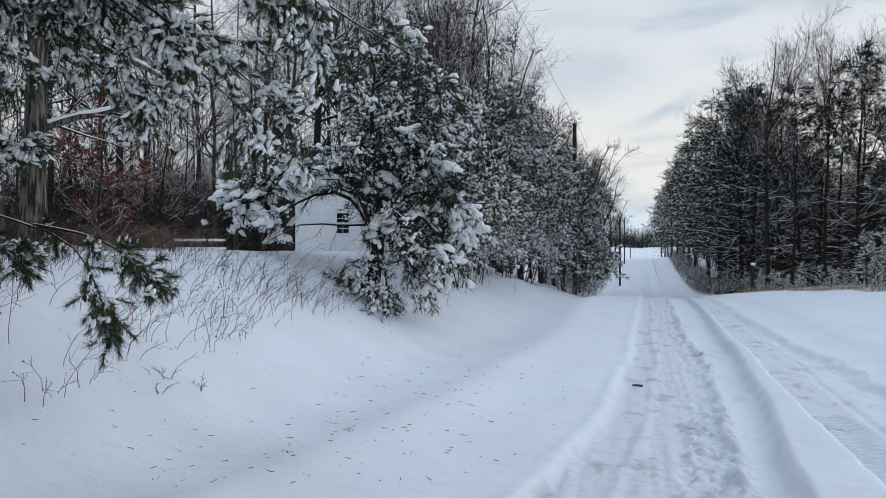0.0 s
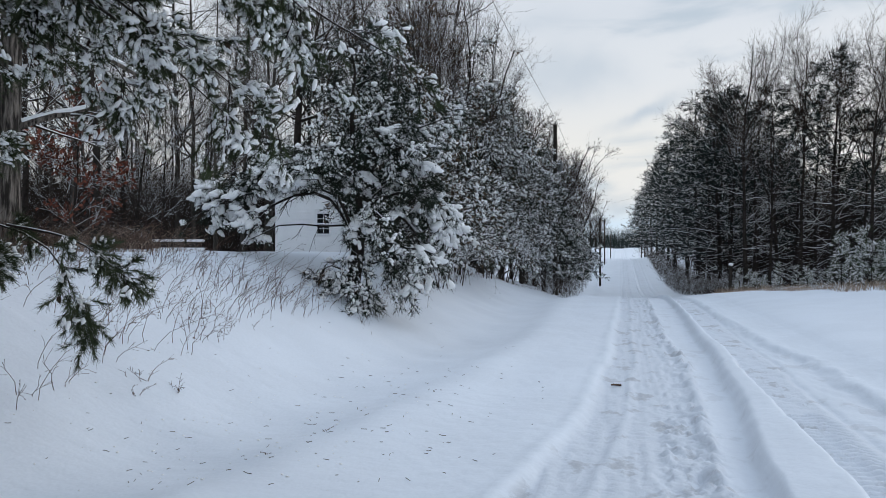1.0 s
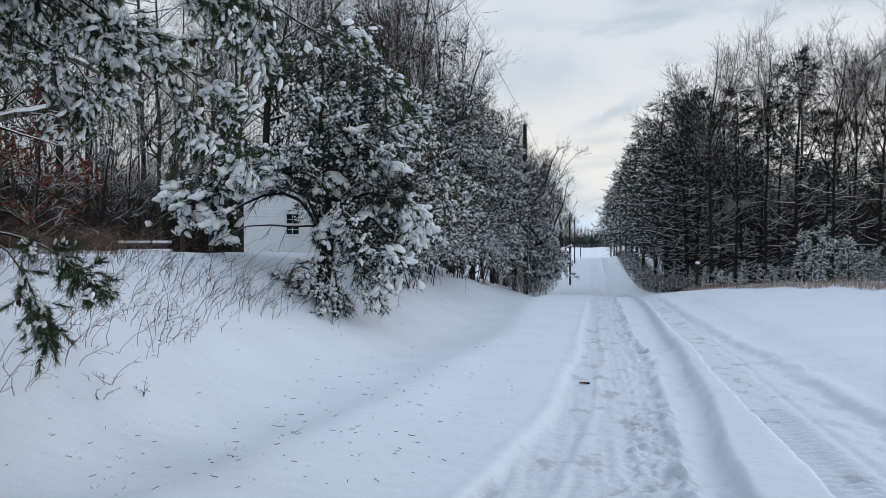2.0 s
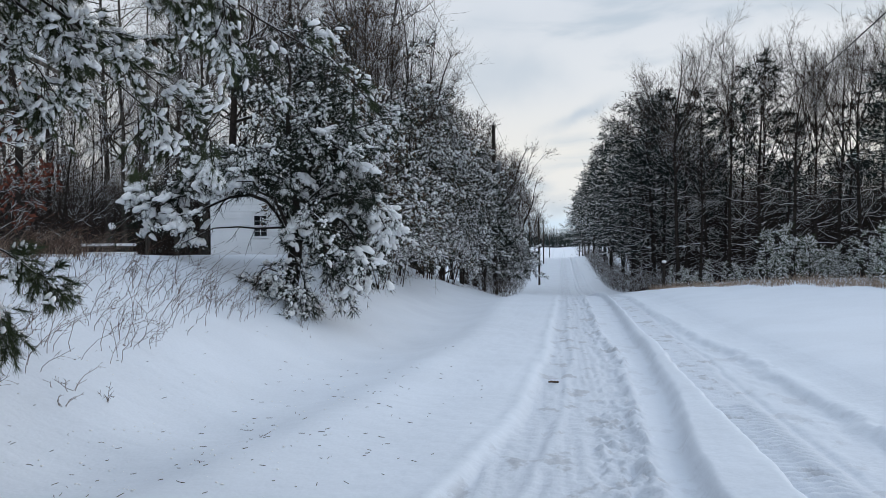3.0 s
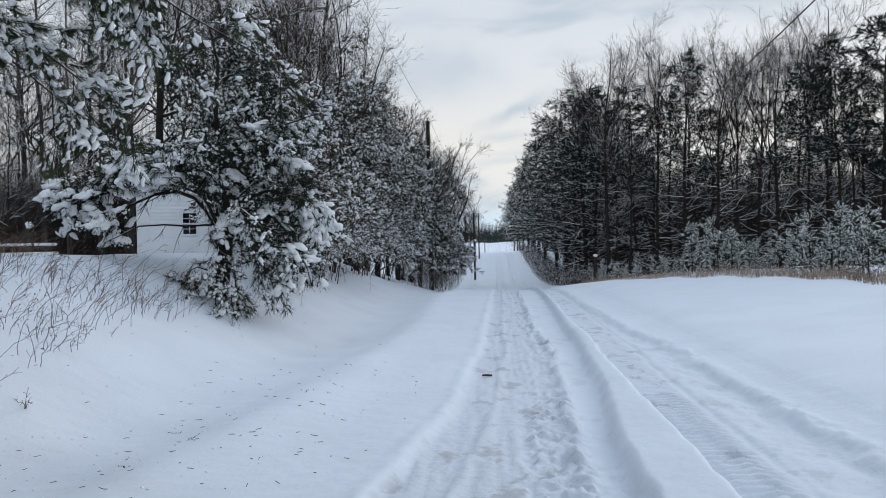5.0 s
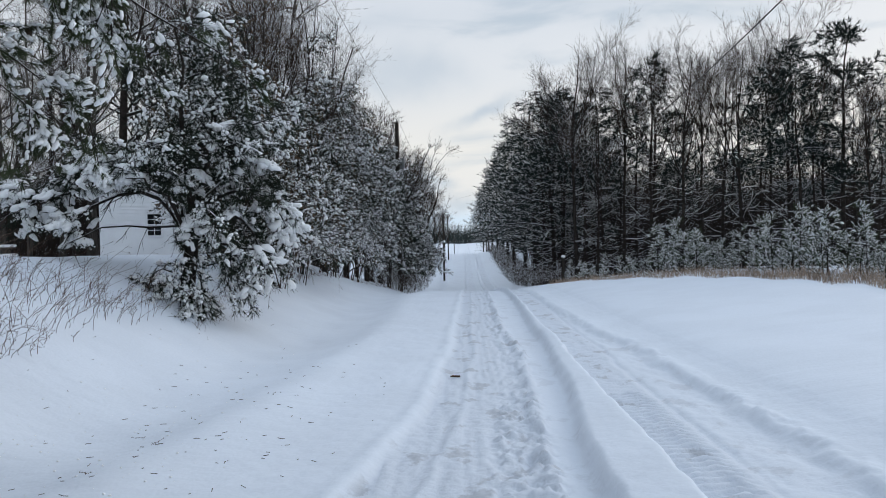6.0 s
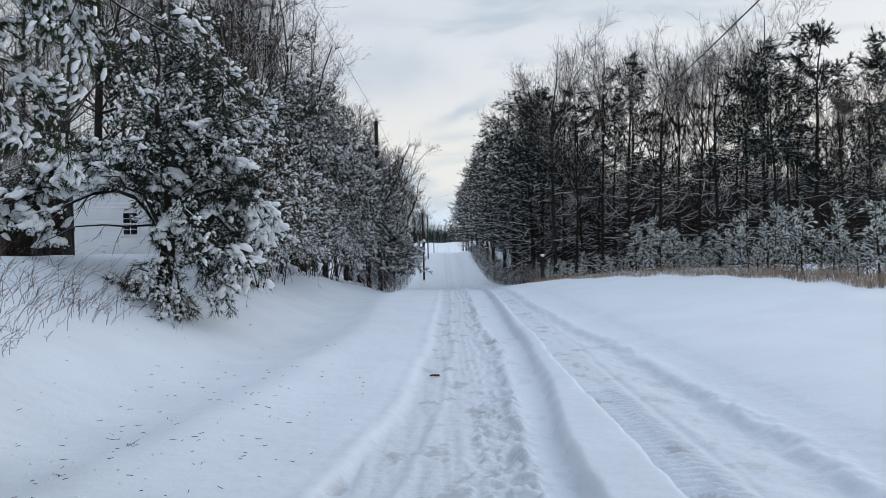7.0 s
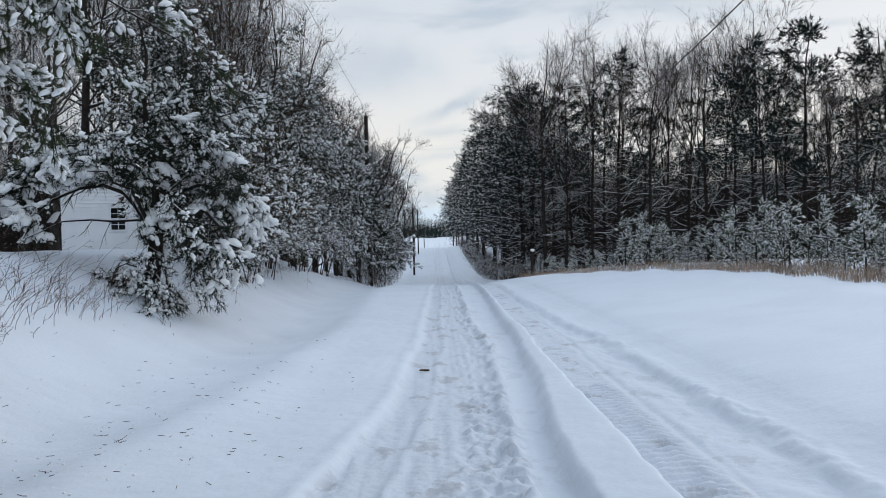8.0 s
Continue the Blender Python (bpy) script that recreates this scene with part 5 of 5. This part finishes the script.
def picnic_table():
    x, y = spot(33.6, 27.0)
    ob = empty("picnic_table", (x, y, height(x, y) - 0.03), radians(36))
    for i in range(5):
        part("tabletop_board", boxes((-0.85, 0.85, -0.37 + i * 0.15, -0.23 + i * 0.15, 0.70, 0.74)), M_BOARD, ob)
    for s in (-1, 1):
        for i in range(2):
            part("bench_board", boxes((-0.85, 0.85, s * 0.72 - 0.14 + i * 0.15, s * 0.72 - 0.01 + i * 0.15, 0.41, 0.45)), M_BOARD, ob)
        part("crossbar", boxes((s * 0.6 - 0.02, s * 0.6 + 0.02, -0.86, 0.86, 0.35, 0.41)), M_BOARD, ob)
        for q in (-1, 1):
            bm = boxes((-0.02, 0.02, -0.05, 0.05, 0, 0.8))
            bmesh.ops.transform(bm, matrix=Matrix.Translation((s * 0.64, q * 0.62, 0)) @ Matrix.Rotation(q * 0.5, 4, "X"), verts=bm.verts)
            part("leg", bm, M_BOARD, ob)
    for (x0, x1, y0, y1, z) in ((-0.86, 0.86, -0.38, 0.38, 0.74), (-0.86, 0.86, -0.87, -0.56, 0.45), (-0.86, 0.86, 0.57, 0.88, 0.45)):
        bm = boxes((x0, x1, y0, y1, z + 0.002, z + 0.09))
        bmesh.ops.bevel(bm, geom=[e for e in bm.edges], offset=0.03, segments=2, affect="EDGES")
        part("snow", bm, M_SNOW, ob, "even layer of snow")
    tagged(ob, "weathered wooden picnic table capped with snow near the shed", "table")


def pole(x, y, h, r, arm=False, box_=False):
    ob = empty("utility_pole", (x, y, float(land(x, y)) - 0.2))
    acc = Acc()
    zz = np.linspace(0, h, 6)
    acc.tubes(np.stack([zz * 0, zz * 0, zz], 1)[None], np.linspace(r, r * 0.72, 6)[None], 12)
    acc.under("shaft", M_POLE, ob)
    bm = bmesh.new()
    bmesh.ops.create_cone(bm, cap_ends=True, segments=10, radius1=0.05, radius2=0.03, depth=0.22, matrix=Matrix.Translation((0, 0, h + 0.11)))
    part("insulator", bm, M_METAL, ob, "grey insulator on the pole's top")
    if box_:
        bm = bmesh.new()
        bmesh.ops.create_cone(bm, cap_ends=True, segments=16, radius1=0.15, radius2=0.15, depth=0.7, matrix=Matrix.Translation((0.3, 0.1, h - 2.6)))
        bmesh.ops.bevel(bm, geom=bm.edges[:], offset=0.02, segments=1, affect="EDGES")
        part("transformer", bm, M_METAL, ob, "grey cylindrical transformer")
    return tagged(ob, "dark weathered wooden utility pole beside the road", "utility pole", "utility poles")


def wire(name, pts, r, label):
    a, b, sag = pts
    s = np.linspace(0, 1, 24)[:, None]
    P = np.array(a) * (1 - s) + np.array(b) * s
    P[:, 2] -= sag * 4 * (s * (1 - s))[:, 0]
    acc = Acc()
    acc.tubes(P[None], np.full((1, 24), r), 6)
    tagged(new(name, acc.mesh(name, M_WIRE)), label, "cable")


def roadside():
    shed()
    picnic_table()
    pole(-3.85, 46, 10.9, 0.16, box_=True)
    pole(-1.75, 73, 6.9, 0.10)
    pole(-1.9, 105, 6.6, 0.09)
    pole(-2.2, 210, 7.6, 0.13)
    pole(5.3, 108, 5.6, 0.08)
    px, py = spot(-8.0, 33.0)
    post = empty("fence_post", (px, py, height(px, py) - 0.1))
    acc = Acc()
    zz = np.linspace(0, 1.25, 5)
    acc.tubes(np.stack([zz * 0.03, zz * 0, zz], 1)[None], np.linspace(0.07, 0.06, 5)[None], 10)
    acc.under("shaft", M_POLE, post)
    acc = Acc()
    acc.lumps(np.array([[0.04, 0, 1.29]]), np.array([[0.1, 0.1, 0.07]]), np.random.default_rng(3), 2)
    acc.under("snow", M_SNOW, post, "cap of snow")
    tagged(post, "short wooden post capped with snow at the wood's edge", "post")
    wire("power_line", ((-3.85, 46, 9.85), (-4.0, 3, 9.9), 0.25), 0.008, "thin overhead line running along the road")
    wire("power_line", ((-3.85, 46, 9.85), (-1.75, 73, 4.9), 0.2), 0.008, "thin overhead line running along the road")
    wire("service_cable", ((10.6, 38, 8.2), (8.0, 2, 9.2), 0.35), 0.022, "thick black cable slung above the field")


roadside()


# ======== low growth ========
def grass_tufts():
    rng = np.random.default_rng(300)
    # weeds on the bank
    k, n = 120, 950
    b, d = rng.uniform(19, 48, k), rng.uniform(6.7, 13, k)
    d = np.where(b < 26, rng.uniform(9.5, 13, k), d)
    j = (rng.random(n) ** 1.5 * k).astype(int)
    x, y = (-d * np.sin(np.radians(b)))[j] + rng.normal(size=n) * 0.28, (d * np.cos(np.radians(b)))[j] + rng.normal(size=n) * 0.28
    ok = x < -4.7
    x, y = x[ok], y[ok]
    acc = Acc()
    n = len(x)
    base = np.stack([x, y, land(x, y) - 0.03], 1)
    s = np.linspace(0, 1, 5)[None, :, None]
    lean = np.stack([rng.normal(0.5, 0.4, n), rng.normal(0, 0.4, n), np.zeros(n)], 1)
    h = rng.uniform(0.1, 0.4, n) + 0.4 * rng.random(n) ** 3
    P = base[:, None] + s * np.array([0, 0, 1])[None, None] * h[:, None, None] + s ** 2 * (lean * h[:, None])[:, None] * 1.3 + rng.normal(size=(n, 5, 3)) * 0.008
    R = (0.0040 * (1 - 0.6 * s[0, :, 0]))[None].repeat(n, 0)
    acc.tubes(P, R, 3)
    C, Q, _ = spawn(P, R, 4, 0.45, 1.0, 40, 0.12, -0.1, 3, rng, 0.7, 0.06)
    acc.tubes(C, np.maximum(Q, 0.0016), 3)
    acc.leaves(C[:, -1], 0.012, rng)
    tagged(new("dry_weeds", acc.mesh("dry_weeds", M_STALK)), "thin dry weed stalks poking out of the snowy bank", "weeds", kind="stuff")
    # straw at the wood's edge behind the bank
    for name, cs, n, hh, lab in (("dry_grass", [(spot(37.5, 15), 0.9), (spot(35, 16), 0.8), (spot(40, 14), 0.8)], 210, 0.7, "arching clump of tan grass on the bank's crest"),):
        acc = Acc()
        for (cx, cy), rad in cs:
            x, y = cx + rng.normal(size=n // 3) * rad * 0.5, cy + rng.normal(size=n // 3) * rad * 0.5
            base = np.stack([x, y, land(x, y) - 0.02], 1)
            k = len(x)
            h = hh * rng.uniform(0.4, 1.1, k)
            lean = rng.normal(size=(k, 3)) * [0.7, 0.7, 0]
            P = base[:, None] + s * np.array([0, 0, 1.0]) * h[:, None, None] + s ** 2 * (lean * h[:, None])[:, None] - s ** 3 * np.array([0, 0, 0.25]) * h[:, None, None]
            acc.tubes(P, (0.004 * (1 - 0.7 * s[0, :, 0]))[None].repeat(k, 0), 3)
        tagged(new(name, acc.mesh(name, M_STRAW)), lab, "grass", kind="stuff")
    # tan grass along the far edge of the field
    n = 6000
    u = rng.random(n)
    b = -7.0 - 33 * u
    d0 = np.interp(-b, [7, 9, 15, 23, 33, 40], [31, 29, 23.5, 20, 15.2, 14])
    d = d0 + rng.gamma(1.6, 1.0, n) + 0.4 * np.sin(b * 1.7)
    x, y = -d * np.sin(np.radians(b)), d * np.cos(np.radians(b))
    h = (rng.uniform(0.06, 0.32, n) + 0.3 * rng.random(n) ** 4 * np.clip((-b - 14) / 12, 0, 1)) * (1 - 0.4 * rng.random(n))
    base = np.stack([x, y, land(x, y) - 0.03], 1)
    lean = rng.normal(size=(n, 3)) * [0.3, 0.3, 0]
    s3 = np.linspace(0, 1, 3)[None, :, None]
    P = base[:, None] + s3 * np.array([0, 0, 1.0]) * h[:, None, None] + s3 ** 2 * (lean * h[:, None])[:, None]
    acc = Acc()
    acc.tubes(P, (0.006 * (1 - 0.7 * s3[0, :, 0]))[None].repeat(n, 0), 3)
    tagged(new("dry_grass", acc.mesh("dry_grass", M_STRAW)), "band of dry tan grass at the field's far edge", "grass", kind="stuff")
    # dead grass at the foot of the thicket
    n = 900
    u = rng.random(n)
    b = 5 + 15 * u
    d = np.interp(b, [5, 7.4, 10.6, 14.6, 17.2, 20], [42.5, 37, 27, 18.8, 15.8, 12.8]) + rng.normal(size=n) * 0.5
    x, y = -d * np.sin(np.radians(b)), d * np.cos(np.radians(b))
    h = rng.uniform(0.04, 0.16, n)
    base = np.stack([x, y, land(x, y) - 0.02], 1)
    P = base[:, None] + s3 * np.array([0, 0, 1.0]) * h[:, None, None] + s3 ** 2 * (rng.normal(size=(n, 3)) * [0.5, 0.5, 0] * h[:, None])[:, None]
    acc = Acc()
    acc.tubes(P, (0.004 * (1 - 0.7 * s3[0, :, 0]))[None].repeat(n, 0), 3)
    tagged(new("dead_grass", acc.mesh("dead_grass", M_STALK)), "sparse dead grass at the foot of the thicket", "grass", kind="stuff")
    # brush at the foot of the woods by the road
    for name, x0, x1, y0, y1, n, hh, m in (("brush", 4.3, 7.0, 42, 122, 4200, 1.1, M_TWIG), ("brush", -6.0, -3.0, 40, 122, 2000, 1.3, M_TWIG), ("brush", -52, -9, 27, 60, 12000, 4.3, M_BRUSH), ("brush", 7, 42, 45, 64, 8200, 6.2, M_BRUSH)):
        x, y = rng.uniform(x0, x1, n), rng.uniform(y0, y1, n)
        if x0 < -20:
            ok = ~((x > -16) & (y < 29))
            x, y = x[ok], y[ok]
        n = len(x)
        base = np.stack([x, y, land(x, y) - 0.03], 1)
        h = hh * rng.uniform(0.4, 1.1, n)
        P = base[:, None] + s3 * np.array([0, 0, 1.0]) * h[:, None, None] + s3 ** 2 * (rng.normal(size=(n, 3)) * [0.4, 0.4, 0] * h[:, None])[:, None]
        R = (0.008 * (1 - 0.6 * s3[0, :, 0]))[None].repeat(n, 0)
        acc = Acc()
        acc.slivers(P[:, :2], R, 0.007)
        acc.slivers(P[:, 1:], R, 0.006)
        C, Q, _ = spawn(P, R, 6, 0.2, 1.0, 45, hh * 0.38, 0.2, 2, rng, 0.7, 0.08)
        acc.slivers(C, Q, 0.005)
        tagged(new(name, acc.mesh(name, m)), "tangled leafless brush under the trees", "brush", kind="stuff")


grass_tufts()


def small_pines():
    G = "young pines at the field's edge"
    p = [pine("young_pine", h, 0.03, 330 + i, 30, 0.05, 0.27, 0.06, 0.9, 4, 11, 0.11, 0.005, M_NEEDLE, M_BARK, 0.8, 0.05, "young pine with snow on every branch at the field's edge", G, 72, whorl=7, scraps=3, slim=0.3, tuft=0.3) for i, h in enumerate((1.7, 2.0, 1.4))]
    rng = random.Random(9)
    rows = []
    for i in range(84):
        b = -8.5 - 30 * (i / 84) + rng.uniform(-0.5, 0.5)
        d = float(np.interp(-b, [7, 9, 15, 23, 33, 40], [33, 31, 25.5, 22, 17.5, 16])) + rng.uniform(0, 4.5)
        rows.append((*spot(b, d), rng.choice((0.4, 0.52, 0.64, 0.78, 0.98)) * rng.uniform(0.85, 1.1) * (1 if -b > 14 else 0.6)))
    place(p, rows, 19)


small_pines()


def litter():
    """Needles and bits of bark on the snow, and one dead leaf in the track."""
    rng = np.random.default_rng(400)
    n = 180
    x, y = rng.normal(-2.5, 1.4, n), 4.2 + rng.gamma(2.0, 1.5, n)
    ok = (x < -0.75) & (x > -6) & (y < 14)
    x, y = x[ok], y[ok]
    n = len(x)
    a = rng.normal(0.1, 1.1, n)
    L = rng.uniform(0.008, 0.032, n)
    d = np.stack([np.cos(a), np.sin(a), rng.normal(size=n) * 0.15], 1)
    c = np.stack([x, y, land(x, y) + 0.008], 1)
    s = np.array([-1, 0, 1.0])[None, :, None]
    acc = Acc()
    acc.tubes(c[:, None] + s * (d * L[:, None])[:, None] + rng.normal(size=(n, 3, 3)) * 0.002, np.full((n, 3), 0.0024), 4)
    tagged(new("needle_litter", acc.mesh("needle_litter", M_LITTER)), "dark pine needles and bits of bark strewn on the snow", "litter", kind="stuff")
    bm = bmesh.new()
    bmesh.ops.create_grid(bm, x_segments=8, y_segments=4, size=0.5)
    for v in bm.verts:
        u, w = v.co.x * 2, v.co.y * 2
        v.co = Vector((u * 0.062, w * 0.032 * (1 - 0.6 * u * u), 0.012 + 0.016 * abs(w) + 0.008 * noise.noise((u * 3, w * 3, 1))))
    bmesh.ops.solidify(bm, geom=bm.faces[:], thickness=0.003)
    me = bpy.data.meshes.new("dead_leaf")
    bm.to_mesh(me)
    bm.free()
    me.materials.append(M_DEADLEAF)
    ob = new("dead_leaf", me)
    ob.location = (-0.01, 9.0, height(-0.01, 9.0))
    tagged(ob, "curled brown dead leaf lying in the tyre track", "leaf")


def sprig(name, x, y, n, h, spread, seed, label, material=M_STALK):
    rng = np.random.default_rng(seed)
    acc = Acc()
    s = np.linspace(0, 1, 5)[None, :, None]
    b = np.array([x, y, float(land(x, y)) - 0.02]) + rng.normal(size=(n, 3)) * [spread * 0.25, spread * 0.25, 0]
    d = np.stack([rng.normal(size=n) * spread, rng.normal(size=n) * spread, h * rng.uniform(0.5, 1.1, n)], 1)
    P = b[:, None] + s * d[:, None] + s ** 2 * np.array([0.3, 0, -0.12]) * h + rng.normal(size=(n, 5, 3)) * 0.006
    R = (0.003 * (1 - 0.6 * s[0, :, 0]))[None].repeat(n, 0)
    acc.tubes(P, R, 4)
    C, Q, _ = spawn(P, R, 3, 0.4, 1.0, 40, h * 0.25, -0.1, 3, rng, 0.7, 0.06)
    acc.tubes(C, np.maximum(Q, 0.0018), 3)
    tagged(new(name, acc.mesh(name, material)), label, "weeds")


def low_bits():
    sprig("twig_tuft", 8.36, 16.6, 9, 0.5, 0.22, 1, "small tuft of bare twigs poking out of the snowy field", M_TWIGR)
    for i, (x, y) in enumerate(((9.6, 15.2), (10.3, 14.4), (5.4, 27.5), (7.2, 22.0), (9.0, 19.0))):
        sprig("dry_stalk", x, y, 2, 0.16, 0.04, 10 + i, "single dry stalk poking out of the snow", M_TWIGR)
    for i, (x, y, h) in enumerate(((-2.57, 6.1, 0.06), (-2.65, 5.2, 0.05), (-4.6, 6.3, 0.26), (-4.3, 6.5, 0.2), (-4.45, 6.05, 0.14))):
        sprig("weed_sprig", x, y, 5, h, h * 0.7, 30 + i, "small dry weed sprig on the snow")
    rng = np.random.default_rng(77)
    n = 420
    x, y = -1.6 - rng.gamma(2.2, 1.0, n), 4.2 + rng.gamma(1.8, 1.7, n)
    q = 0.004 + 0.010 * rng.random(n) ** 3
    acc = Acc()
    acc.lumps(np.stack([x, y, land(x, y) + q * 0.2], 1), np.stack([q * 1.2, q, q * 0.7], 1), rng, 1)
    tagged(new("snow_clods", acc.mesh("snow_clods", M_SNOW)), "small clods of snow fallen from the boughs", "snow clods", kind="stuff")


litter()
low_bits()
